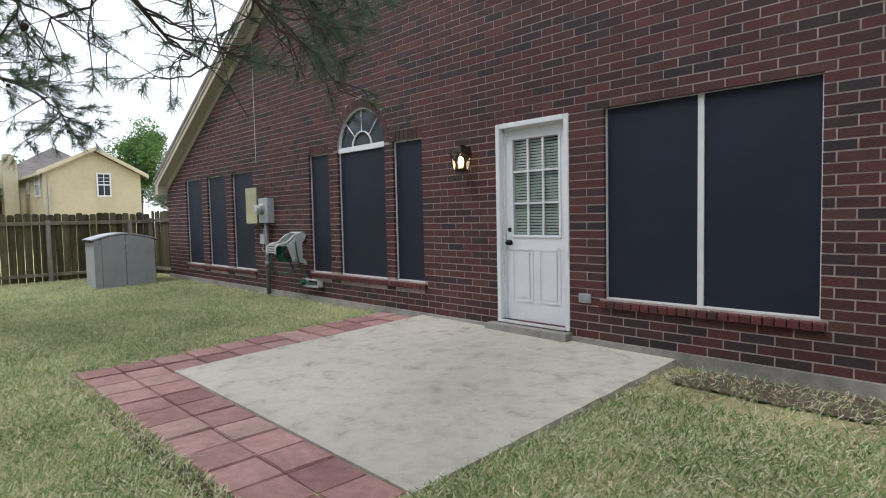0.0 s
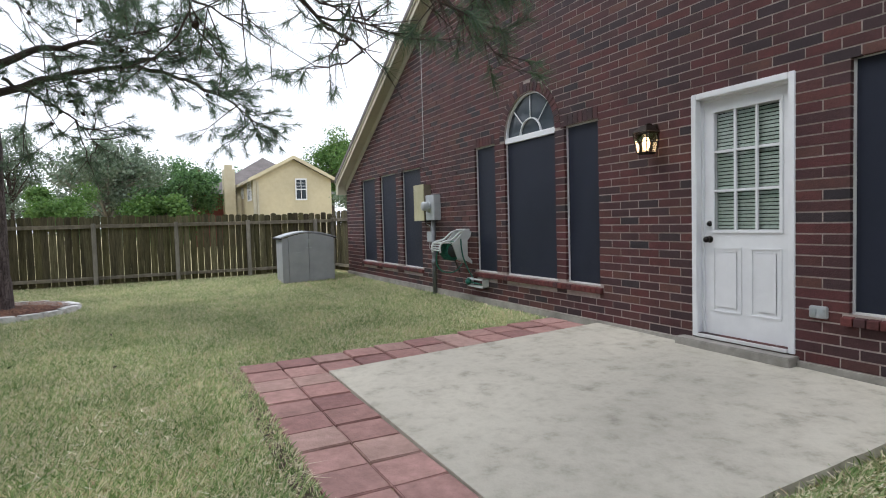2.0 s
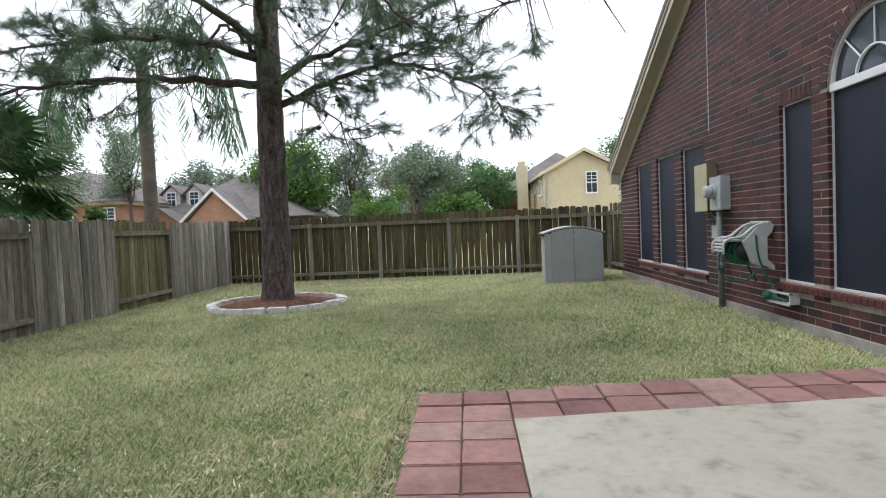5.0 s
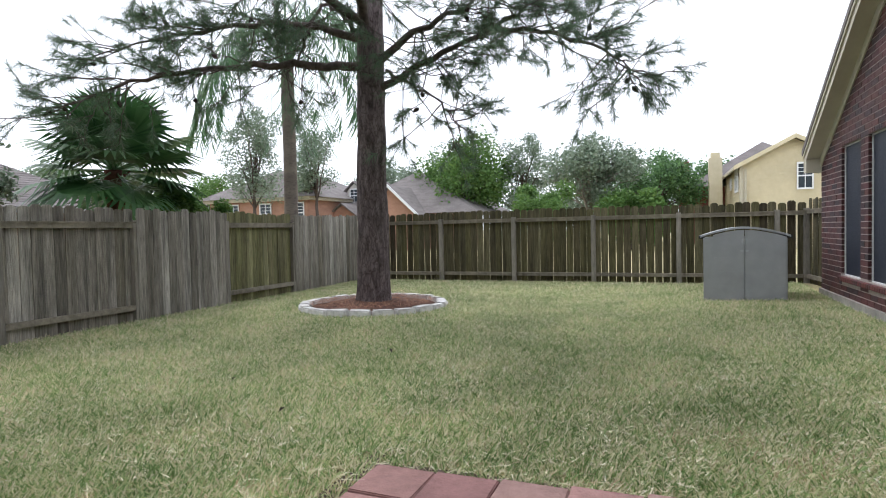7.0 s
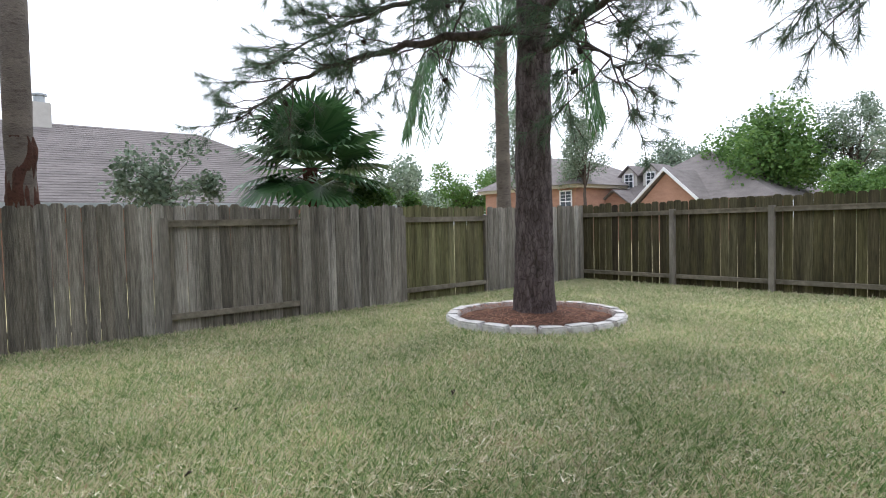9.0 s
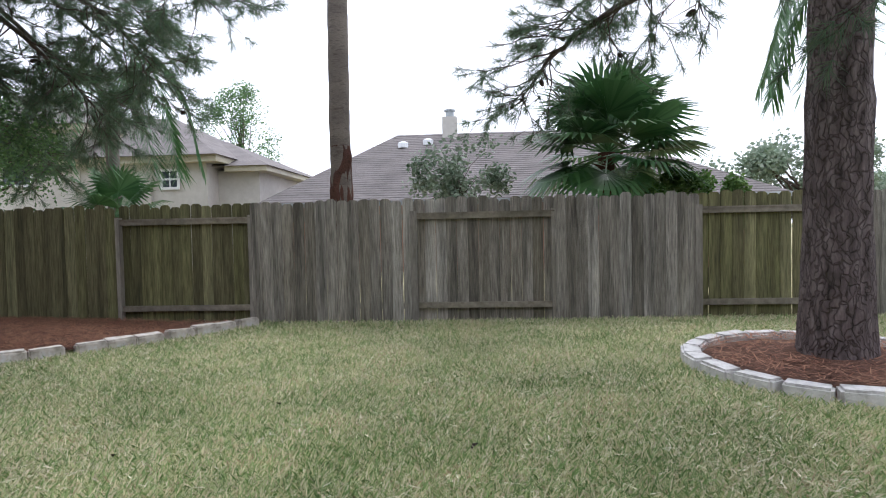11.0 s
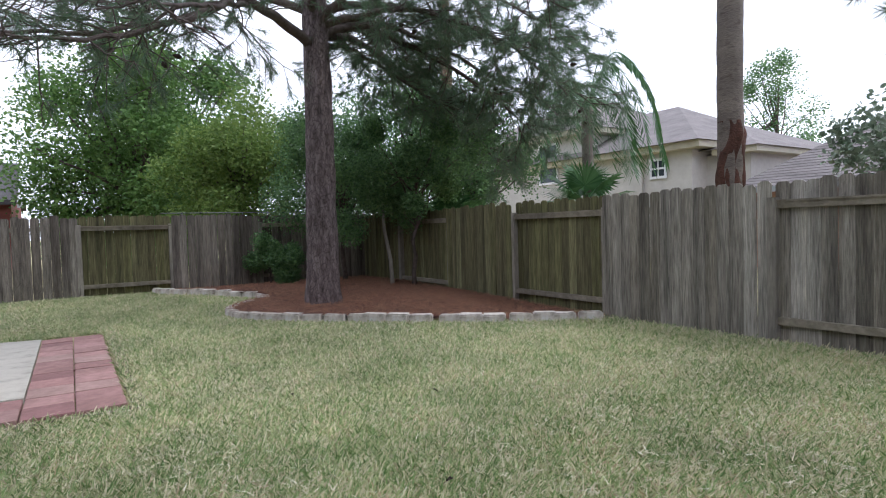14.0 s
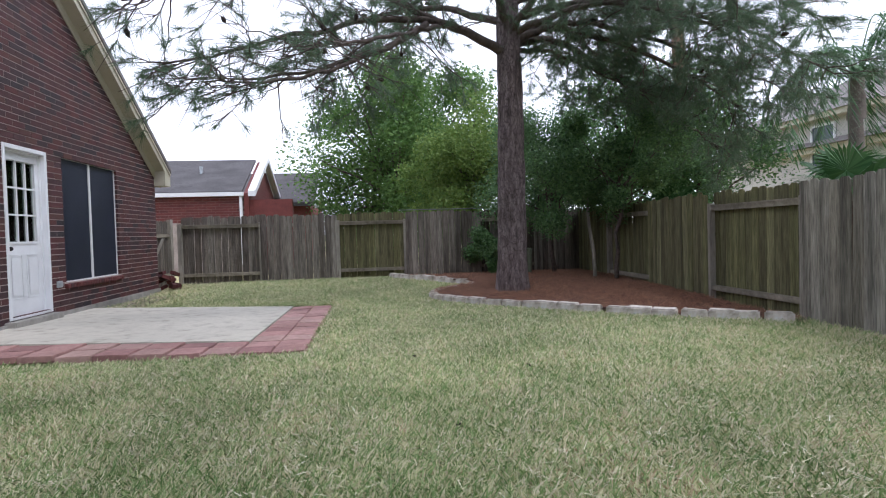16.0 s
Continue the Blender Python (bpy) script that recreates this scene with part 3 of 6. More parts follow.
# ---- door ----
dw, dh = DOOR[1] - DOOR[0], DOOR[3] - DOOR[2]
door = thing("door_1", "white half-glazed back door with nine panes, closed", "door", (DOOR[0], HY, DOOR[2]), kind="structure")
J = 0.055
frame_bm = boxes((0, J, -0.012, 0.16, 0, dh), (dw - J, dw, -0.012, 0.16, 0, dh), (J, dw - J, -0.012, 0.16, dh - J, dh), bevel=0.006)
part("door_frame", frame_bm, M_WHITE, door, "white painted brick mould and jamb")
part("door_stop", boxes((J, J + 0.022, 0.05, 0.16, 0.03, dh - J), (dw - J - 0.022, dw - J, 0.05, 0.16, 0.03, dh - J), (J, dw - J, 0.05, 0.16, dh - J - 0.022, dh - J)), M_WHITE, door)
part("threshold", boxes((J, dw - J, -0.02, 0.18, 0.0, 0.03), bevel=0.004), M_ALU, door, "aluminium threshold")
s0, s1, sz0, sz1 = J + 0.014, dw - J - 0.014, 0.032, dh - J - 0.012
sw = s1 - s0
gx0, gx1, gz0, gz1 = s0 + 0.115, s1 - 0.10, sz0 + 0.93, sz1 - 0.115
bm = bmesh.new()
ya, yb = 0.072, 0.115
for r in ((s0, s1, sz0, gz0), (s0, s1, gz1, sz1), (s0, gx0, gz0, gz1), (gx1, s1, gz0, gz1)):
    box(bm, r[0], r[1], ya, yb, r[2], r[3])
part("door_leaf", bm, M_WHITE, door)
bm = bmesh.new()
for px0, px1 in ((s0 + 0.09, s0 + sw / 2 - 0.03), (s0 + sw / 2 + 0.05, s1 - 0.08)):
    z0p, z1p = sz0 + 0.2, sz0 + 0.78
    for r in ((px0, px1, z0p, z0p + 0.018), (px0, px1, z1p - 0.018, z1p), (px0, px0 + 0.018, z0p + 0.018, z1p - 0.018), (px1 - 0.018, px1, z0p + 0.018, z1p - 0.018)):
        box(bm, r[0], r[1], ya - 0.007, ya + 0.001, r[2], r[3], bevel=0.003)
    box(bm, px0 + 0.045, px1 - 0.045, ya - 0.006, ya + 0.001, z0p + 0.045, z1p - 0.045, bevel=0.005)
part("door_panel", bm, M_WHITE, door, "raised moulded lower panels")
bm = bmesh.new()
for r in ((gx0 - 0.03, gx1 + 0.03, gz0 - 0.03, gz0), (gx0 - 0.03, gx1 + 0.03, gz1, gz1 + 0.03), (gx0 - 0.03, gx0, gz0, gz1), (gx1, gx1 + 0.03, gz0, gz1)):
    box(bm, r[0], r[1], ya - 0.012, ya + 0.01, r[2], r[3], bevel=0.004)
part("glazing_bead", bm, M_WHITE, door)
gw, gh = gx1 - gx0, gz1 - gz0
bm = bmesh.new()
for i in (1, 2):
    x = gx0 + gw * i / 3
    box(bm, x - 0.010, x + 0.010, ya - 0.006, ya + 0.016, gz0, gz1)
    z = gz0 + gh * i / 3
    box(bm, gx0, gx1, ya - 0.004, ya + 0.014, z - 0.010, z + 0.010)
part("muntin", bm, M_WHITE, door)
for i in range(3):
    for j in range(3):
        bm = boxes((gx0 + gw * i / 3 + 0.01, gx0 + gw * (i + 1) / 3 - 0.01, ya + 0.017, ya + 0.021, gz0 + gh * j / 3 + 0.01, gz0 + gh * (j + 1) / 3 - 0.01))
        p = part("pane", bm, M_GLASS, door)
        p.visible_shadow = False
bm = bmesh.new()
nb = 34
for i in range(nb):
    z = gz0 - 0.02 + (gh + 0.04) * i / nb
    vs = [bm.verts.new(v) for v in ((gx0 - 0.02, ya + 0.028, z), (gx1 + 0.02, ya + 0.028, z), (gx1 + 0.02, ya + 0.034, z + 0.0235), (gx0 - 0.02, ya + 0.034, z + 0.0235))]
    bm.faces.new(vs)
part("blind", bm, M_BLIND, door, "pale slatted blind behind the glass")
# added near-black sheet in place of the shaded room behind the blind
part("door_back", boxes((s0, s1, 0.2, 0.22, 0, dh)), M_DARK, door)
for nm, z, r in (("deadbolt", sz0 + 0.985, 0.024), ("door_knob", sz0 + 0.845, 0.03)):
    bm = bmesh.new()
    add_tube(bm, [(s0 + 0.06, ya + 0.002, z), (s0 + 0.06, ya - 0.012, z)], [r * 1.1, r], 16)
    if nm == "door_knob":
        add_tube(bm, [(s0 + 0.06, ya - 0.012, z), (s0 + 0.06, ya - 0.03, z)], 0.012, 12)
        bmesh.ops.create_uvsphere(bm, u_segments=14, v_segments=10, radius=0.028, matrix=pose(s0 + 0.06, ya - 0.05, z))
    else:
        add_tube(bm, [(s0 + 0.06, ya - 0.012, z), (s0 + 0.06, ya - 0.026, z)], 0.015, 12)
    part(nm, bm, M_KNOB, door, "dark bronze %s" % nm.replace("_", " "), smooth=True)

# ---- wall lantern ----
lx, lz = -4.32, 1.85
lantern = thing("wall_lantern", "bronze wall lantern with lit bulb beside the door", "wall lamp", (lx, HY, lz))
part("back_plate", boxes((-0.055, 0.055, -0.02, 0.0, 0.05, 0.29), bevel=0.008), M_BRONZE, lantern)
bm = bmesh.new()
add_tube(bm, smooth_line([(0, -0.01, 0.25), (0, -0.05, 0.29), (0, -0.11, 0.285)], 4), 0.011, 8)
part("arm", bm, M_BRONZE, lantern)


def frustum(w0, w1, z0, z1, yc=-0.11):
    bm = bmesh.new()
    a = [bm.verts.new((x * w0, yc + y * w0, z0)) for x, y in ((-1, -1), (1, -1), (1, 1), (-1, 1))]
    b = [bm.verts.new((x * w1, yc + y * w1, z1)) for x, y in ((-1, -1), (1, -1), (1, 1), (-1, 1))]
    bm.faces.new(a)
    bm.faces.new(b)
    for k in range(4):
        bm.faces.new((a[k], a[(k + 1) % 4], b[(k + 1) % 4], b[k]))
    return bm


part("roof", frustum(0.092, 0.035, 0.215, 0.275), M_BRONZE, lantern)
part("base", frustum(0.05, 0.066, 0.0, 0.02), M_BRONZE, lantern)
bm = bmesh.new()
for sx in (-1, 1):
    for sy in (-1, 1):
        add_tube(bm, [(sx * 0.062, -0.11 + sy * 0.062, 0.02), (sx * 0.086, -0.11 + sy * 0.086, 0.215)], 0.006, 4)
for sgn in (-1, 1):
    add_tube(bm, [(sgn * 0.074, -0.11 - 0.074, 0.12), (sgn * 0.074, -0.11 + 0.074, 0.12)], 0.004, 4)
    add_tube(bm, [(-0.074, -0.11 + sgn * 0.074, 0.12), (0.074, -0.11 + sgn * 0.074, 0.12)], 0.004, 4)
part("cage", bm, M_BRONZE, lantern)
g = part("lantern_glass", frustum(0.06, 0.083, 0.022, 0.213), M_GLASS, lantern)
g.visible_shadow = False
bm = bmesh.new()
bmesh.ops.create_uvsphere(bm, u_segments=12, v_segments=10, radius=0.036, matrix=pose(0, -0.11, 0.105) @ Matrix.Diagonal((1, 1, 1.8, 1)))
part("bulb", bm, M_BULB, lantern, "glowing warm bulb", smooth=True)
outlet = thing("outdoor_outlet", "grey weatherproof outlet box on the brick wall", "outlet", (-2.77, HY, 0.47))
part("cover", boxes((-0.065, 0.065, -0.028, 0.0, 0, 0.09), bevel=0.006), M_METER, outlet)
for sx in (-0.03, 0.03):
    part("flap", boxes((sx - 0.022, sx + 0.022, -0.036, -0.026, 0.018, 0.072), bevel=0.004), M_GALV, outlet)

# ---- roof edge, soffit and gutters of the house ----
RY = 4.93
roof = thing("house_roof", "dark shingle gable roof with beige fascia boards", "roof", kind="structure")
for side, xe, OX, SLOPE in ((-1, XL - 0.15, 0.15, SW), (1, XR + 0.28, 0.28, SE)):
    zt0, zt1 = rake(xe) - 0.09, rake(RIDGE_X) - 0.09
    bm = bmesh.new()
    prism(bm, [(xe, zt0), (RIDGE_X, zt1), (RIDGE_X, zt1 + 0.09), (xe, zt0 + 0.09)], RY - 0.03, 16.6)
    part("shingles", bm, M_SHINGLE, roof)
    bm = bmesh.new()
    prism(bm, [(xe, zt0 - 0.17), (RIDGE_X, zt1 - 0.17), (RIDGE_X, zt1 - 0.002), (xe, zt0 - 0.002)], RY, RY + 0.03)
    prism(bm, [(xe + 0.03 * -side, zt0 - 0.05), (RIDGE_X, zt1 - 0.05 + 0.0), (RIDGE_X, zt1 - 0.012), (xe + 0.03 * -side, zt0 - 0.012)], RY - 0.022, RY - 0.002)
    part("fascia", bm, M_TRIM, roof, "beige rake fascia board")
    bm = bmesh.new()
    prism(bm, [(xe, zt0 - 0.15), (RIDGE_X, zt1 - 0.15), (RIDGE_X, zt1 - 0.13), (xe, zt0 - 0.13)], RY + 0.032, HY + 0.02)
    prism(bm, [(xe, zt0 - 0.30), (RIDGE_X, zt1 - 0.30), (RIDGE_X, zt1 - 0.152), (xe, zt0 - 0.152)], HY - 0.022, HY - 0.004)
    part("soffit", bm, M_TRIM, roof)
    x0, x1 = sorted((xe, xe - side * (OX + 0.02)))
    bm = bmesh.new()
    prism(bm, [(x0, zt0 - 0.28), (x1, zt0 - 0.28), (x1, zt0 - 0.155 + (SLOPE * OX if side < 0 else 0)), (x0, zt0 - 0.155 + (SLOPE * OX if side > 0 else 0))], RY + 0.001, HY + 0.12)
    part("eave_return", bm, M_TRIM, roof, "boxed beige eave return")
    x0, x1 = sorted((xe - side * 0.0, xe + side * 0.1))
    part("gutter", boxes((x0, x1, RY + 0.1, 16.5, zt0 - 0.12, zt0 - 0.01), bevel=0.02), M_TRIM, roof)
joint = part("control_joint", boxes((-9.535, -9.523, HY - 0.006, HY + 0.008, L_Z[1] + 0.11, gable(-9.53))), M_ALU)
tagged(joint, "thin pale vertical control joint in brick wall", "joint", kind="structure")

# ---- electric meter and conduit ----
panel_box = thing("electrical_panel", "cream electrical panel box mounted on brick wall", "panel box", (-9.68, HY, 1.29))
part("body", boxes((0, 0.40, -0.14, 0, 0, 0.62), bevel=0.006), M_PANELSIDE, panel_box)
part("cover", boxes((-0.006, 0.406, -0.152, -0.141, -0.006, 0.626), bevel=0.004), M_PANEL, panel_box, "faded cream front cover")
meter_box = thing("meter_socket", "grey electric meter box with round glass meter", "electric meter", (-9.25, HY, 1.29))
part("body", boxes((0, 0.33, -0.13, 0, 0, 0.43), bevel=0.008), M_METER, meter_box)
bm = bmesh.new()
add_tube(bm, [(0.13, -0.13, 0.24), (0.13, -0.16, 0.24)], 0.095, 20)
add_tube(bm, [(0.13, -0.16, 0.24), (0.13, -0.20, 0.24), (0.13, -0.25, 0.24), (0.13, -0.262, 0.24)], [0.082, 0.08, 0.072, 0.05], 20)
part("meter_dial", bm, M_METER, meter_box, "round grey meter", smooth=True)
conduit = thing("conduit_pipe", "grey metal conduit running down to the ground", "pipe", (-9.09, HY, LAWN_Z - 0.05))
bm = bmesh.new()
add_tube(bm, [(0, -0.07, 0), (0, -0.07, 1.39)], 0.038, 12)
part("pipe", bm, M_PIPE, conduit, smooth=True)
bm = bmesh.new()
add_tube(bm, [(0, -0.07, 0.62), (0, -0.07, 0.72)], 0.046, 12)
part("coupling", bm, M_PIPE, conduit, smooth=True)
jbox = thing("junction_box", "small grey telecom box with cable on wall", "junction box", (-9.36, HY, 0.92))
part("body", boxes((0, 0.17, -0.07, 0, 0, 0.17), bevel=0.006), M_METER, jbox)
bm = bmesh.new()
add_tube(bm, smooth_line([(0.07, -0.03, 0.17), (0.06, -0.03, 0.27), (-0.1, -0.02, 0.31), (-0.12, -0.02, 0.37)], 5), 0.007, 6)
part("cable", bm, M_METER, jbox)
bm = bmesh.new()
add_tube(bm, smooth_line([(0.05, -0.03, 0.0), (0.04, -0.04, -0.10), (0.13, -0.05, -0.13), (0.22, -0.05, -0.04)], 5), 0.009, 6)
part("cable", bm, M_METER, jbox)

# ---- hose reel ----
reel = thing("hose_reel", "pale grey wall-mounted hose reel with green hose", "hose reel", (-8.2, HY, 0.60))
SIDE = [(0.0, 0.61), (0.03, 0.51), (0.10, 0.45), (0.10, 0.15), (0.0, 0.06), (0.0, 0.0), (0.21, 0.11), (0.31, 0.11), (0.42, 0.39), (0.36, 0.44), (0.24, 0.56), (0.19, 0.63), (0.08, 0.65)]
for xx in (0.0, 0.33):
    bm = bmesh.new()
    prism(bm, SIDE, 0, 0.03)
    bmesh.ops.bevel(bm, geom=list(bm.edges), offset=0.005, segments=1, affect="EDGES")
    ob = part("side_plate", bm, M_REEL, reel)
    ob.matrix_local = pose(xx, 0, 0, 0, 0, -90)
    bm = bmesh.new()
    add_tube(bm, smooth_line([(xx + 0.015, -0.06, 0.64), (xx + 0.015, -0.24, 0.60), (xx + 0.015, -0.42, 0.47), (xx + 0.015, -0.58, 0.44), (xx + 0.015, -0.66, 0.37), (xx + 0.015, -0.66, 0.24)], 5), 0.019, 8)
    part("carry_arm", bm, M_REEL, reel, smooth=True)
part("top_handle", boxes((0.0, 0.36, -0.16, -0.03, 0.625, 0.66), bevel=0.014), M_REEL, reel)
for k in range(4):
    z = 0.27 + 0.045 * k
    part("guide_slat", boxes((0.03, 0.33, -0.665, -0.645, z, z + 0.024), bevel=0.005), M_REEL, reel)
part("tray_box", boxes((0.03, 0.33, -0.64, -0.36, 0.40, 0.425), bevel=0.006), M_REEL, reel)
bm = bmesh.new()
add_tube(bm, [(0.04, -0.36, 0.26), (0.32, -0.36, 0.26)], 0.12, 18)
part("drum", bm, M_BLACKPL, reel, smooth=True)
for k in range(3):
    bm = bmesh.new()
    pts = [(0.05 + 0.26 * i / 60, -0.36 + (0.135 + 0.02 * k) * math.cos(i * 0.75 + k), 0.26 + (0.135 + 0.02 * k) * math.sin(i * 0.75 + k)) for i in range(61)]
    add_tube(bm, pts, 0.011, 6)
    part("hose_coil", bm, M_HOSE, reel, "wound green hose", smooth=True)
bm = bmesh.new()
add_tube(bm, smooth_line([(0.38, -0.25, 0.48), (0.385, -0.24, 0.30), (0.38, -0.20, 0.12), (0.40, -0.14, -0.05), (0.46, -0.10, -0.18), (0.52, -0.10, -0.22)], 6), 0.013, 8)
add_tube(bm, smooth_line([(0.20, -0.56, 0.40), (0.12, -0.62, 0.20), (0.10, -0.60, -0.02), (0.18, -0.50, -0.13), (0.30, -0.34, -0.12), (0.36, -0.22, 0.02)], 6), 0.013, 8)
part("hose", bm, M_HOSE, reel, "loose loop of green hose", smooth=True)
bm = bmesh.new()
add_tube(bm, smooth_line([(0.20, -0.30, 0.12), (0.12, -0.20, -0.04), (0.0, -0.08, -0.16), (-0.12, -0.04, -0.18)], 6), 0.012, 8)
part("inlet_hose", bm, M_BLACKPL, reel, smooth=True)
reel.scale = (0.82, 0.82, 0.82)
tray = thing("wire_tray", "pale metal hose tray on wall under the sill", "bracket", (-7.90, HY, 0.27))
bm = bmesh.new()
for r in ((0, 0.46, -0.10, -0.08, 0.0, 0.02), (0, 0.46, -0.10, -0.08, 0.11, 0.13), (0, 0.02, -0.10, 0, 0.0, 0.13), (0.44, 0.46, -0.10, 0, 0.0, 0.13), (0, 0.46, -0.08, 0, 0.0, 0.015)):
    box(bm, *r)
part("rack", bm, M_REEL, tray)
bm = bmesh.new()
bmesh.ops.create_uvsphere(bm, u_segments=12, v_segments=8, radius=0.05, matrix=pose(0.06, -0.12, 0.075))
add_tube(bm, [(0.06, -0.1, 0.07), (0.4, -0.09, 0.05)], 0.012, 6)
part("hose_end", bm, M_HOSE, tray, smooth=True)

# ---- patio ----
PX0, PX1, PY0, PY1 = -5.11, -1.86, 2.08, HY - 0.04


def pz(x, y):
    """The paving falls away from the house."""
    return 0.10 * max(0.0, y - PY0) / (PY1 - PY0) - 0.035 * (x - PX0) / (PX1 - PX0)


bm = bmesh.new()
nx, ny = 26, 26
g = [[bm.verts.new((PX0 + (PX1 - PX0) * i / nx + (0.02 * noise.noise((5, j * 0.7, 0)) if i == nx else 0), PY0 + (PY1 - PY0) * j / ny, pz(PX0 + (PX1 - PX0) * i / nx, PY0 + (PY1 - PY0) * j / ny) + 0.004 * noise.noise((i * 0.3, j * 0.3, 2)))) for i in range(nx + 1)] for j in range(ny + 1)]
for j in range(ny):
    for i in range(nx):
        bm.faces.new((g[j][i], g[j][i + 1], g[j + 1][i + 1], g[j + 1][i]))
rim = [e for e in bm.edges if e.is_boundary]
ret = bmesh.ops.extrude_edge_only(bm, edges=rim)
for v in ret["geom"]:
    if isinstance(v, bmesh.types.BMVert):
        v.co.z = -0.15
patio = part("patio", bm, M_CONC)
tagged(patio, "weathered pale concrete patio slab with grey stains", "patio", kind="structure")
paving = thing("paver_border", "border of square red concrete pavers beside patio slab", "pavers", kind="structure")
rnd = random.Random(9)
P = 0.322
bm = boxes((-P / 2 + 0.004, P / 2 - 0.004, -P / 2 + 0.004, P / 2 - 0.004, -0.06, 0), bevel=0.006)
me_pav = bpy.data.meshes.new("paver")
bm.to_mesh(me_pav)
bm.free()
me_pav.materials.append(M_PAVER)


def lay(x, y):
    child("paver", me_pav, paving, pose(x, y, pz(x, y) - 0.008 + rnd.uniform(-0.006, 0.004), rnd.uniform(-0.8, 0.8), rnd.uniform(-0.8, 0.8), rnd.uniform(-0.8, 0.8)))


for j in range(2):
    y = PY0 - P / 2 - j * P - 0.004
    x = PX0 - 2 * P + P / 2
    while x < PX1 + 0.02:
        lay(x, y)
        x += P
for i in range(2):
    x = PX0 - P / 2 - i * P - 0.004
    y = PY0 + P / 2
    while y < PY1 - 0.1:
        lay(x, y)
        y += P


# ---- fences ----
def picket_mesh(h, mat_, w=0.14):
    c = 0.03
    pts = [(-w / 2, 0), (w / 2, 0), (w / 2, h - c), (w / 2 - c, h), (-w / 2 + c, h), (-w / 2, h - c)]
    bm = bmesh.new()
    prism(bm, pts, -0.008, 0.008)
    me = bpy.data.meshes.new("picket")
    bm.to_mesh(me)
    bm.free()
    me.materials.append(mat_)
    return me


PICKETS = {}


def picket(h, mat_):
    k = (round(h, 2), mat_.name)
    if k not in PICKETS:
        PICKETS[k] = picket_mesh(k[0], mat_)
    return PICKETS[k]


def fence(label, start, angle, sections, top, base=LAWN_Z - 0.04, gap=0.006, seed=1):
    """Runs from start along angle. sections: (length, side, mossy): side 1 has its pickets on the near face, side 0 shows rails and posts. The near face is local -y."""
    r = random.Random(seed)
    f = thing("wooden_fence", label, "fence", (start[0], start[1], base), angle, kind="structure")
    u = 0.0
    for length, side, mossy in sections:
        m = (M_WOODG, M_WOODM, M_WOODW, M_WOODE)[mossy]
        y = -0.062 if side else 0.03
        n = max(1, round(length / (0.14 + gap)))
        pitch = length / n
        for i in range(n):
            h = top - base + r.choice((-0.035, -0.02, -0.01, 0, 0, 0.01, 0.02))
            child("picket", picket(h, m), f, pose(u + (i + 0.5) * pitch + r.uniform(-0.003, 0.003), y + r.uniform(-0.005, 0.005), 0, r.uniform(-0.4, 0.4), r.uniform(-0.25, 0.25), r.uniform(-2.5, 2.5)))
        for z, hh in ((top - base - 0.27, 0.075), (0.22, 0.075)):
            bm = boxes((u + 0.004, u + length - 0.004, -0.045, 0.013, z, z + hh), bevel=0.004)
            part("rail", bm, M_RAIL, f)
        if not side:
            part("cap_rail", boxes((u + 0.004, u + length - 0.004, -0.062, -0.046, top - base - 0.205, top - base - 0.185)), M_RAIL, f)
        part("post", boxes((u - 0.045, u + 0.045, -0.055 if side else -0.075, 0.02, 0, top - base - 0.16), bevel=0.004), M_POST, f)
        u += length
    return f


S_TOP, W_TOP, E_TOP = 1.57, 1.60, 1.60
# south side (runs from east to west): rails show in every other bay
fence("weathered grey wooden picket fence with alternating bays", (2.2, -4.25), 180,
      [(1.80, 1, 1), (1.87, 0, 1), (1.88, 1, 1), (1.87, 0, 1), (2.18, 1, 0), (1.83, 0, 0), (1.80, 1, 0), (1.92, 0, 1), (1.42, 1, 0), (1.45, 1, 0)], S_TOP, gap=0.003, seed=3)
# west side, rails and posts towards the lawn
fence("dark mossy wooden fence with grey posts and rails", (-15.85, -4.25), 90,
      [(2.12, 0, 2), (1.75, 0, 2), (1.74, 0, 2), (1.69, 0, 2), (1.75, 0, 2), (0.5, 0, 2)], W_TOP, gap=0.008, seed=5)
fence("short weathered fence bay joining the house corner", (-15.85, 5.32), 6, [(1.80, 0, 2)], W_TOP + 0.02, seed=6)
# east side
fence("weathered wooden fence with alternating picket bays", (2.2, 5.1), 270,
      [(1.77, 0, 3), (1.73, 1, 3), (1.57, 0, 1), (1.75, 1, 3), (1.4, 0, 3), (1.13, 1, 3)], E_TOP, base=0.02, gap=0.002, seed=7)
gate = thing("fence_gate", "grey wooden gate with diagonal brace beside house", "gate", (0.98, 5.5, 0.05), -10)
for i in range(7):
    child("picket", picket(1.46, M_WOODE), gate, pose(0.08 + i * 0.158, 0.03, 0, 0, 0, 0))
for z_ in (0.22, 1.10):
    part("gate_rail", boxes((0.0, 1.1, -0.03, 0.02, z_, z_ + 0.08), bevel=0.004), M_RAIL, gate)
bm = bmesh.new()
prism(bm, [(0.1, 0.32), (0.2, 0.32), (0.86, 1.08), (0.76, 1.08)], -0.05, -0.031)
part("brace", bm, M_POST, gate)
part("post", boxes((1.11, 1.21, -0.05, 0.05, 0, 1.5), bevel=0.004), M_POST, gate)
wire = thing("fence_top_pipe", "thin metal pipe along the top of fence", "pipe", (2.27, -4.1, E_TOP + 0.05))
bm = bmesh.new()
add_tube(bm, [(0, 0, 0), (0, 4.3, 0.0)], 0.009, 6)
for k in range(4):
    add_tube(bm, [(0, 0.3 + 1.2 * k, 0), (0, 0.3 + 1.2 * k, -0.2)], 0.01, 5)
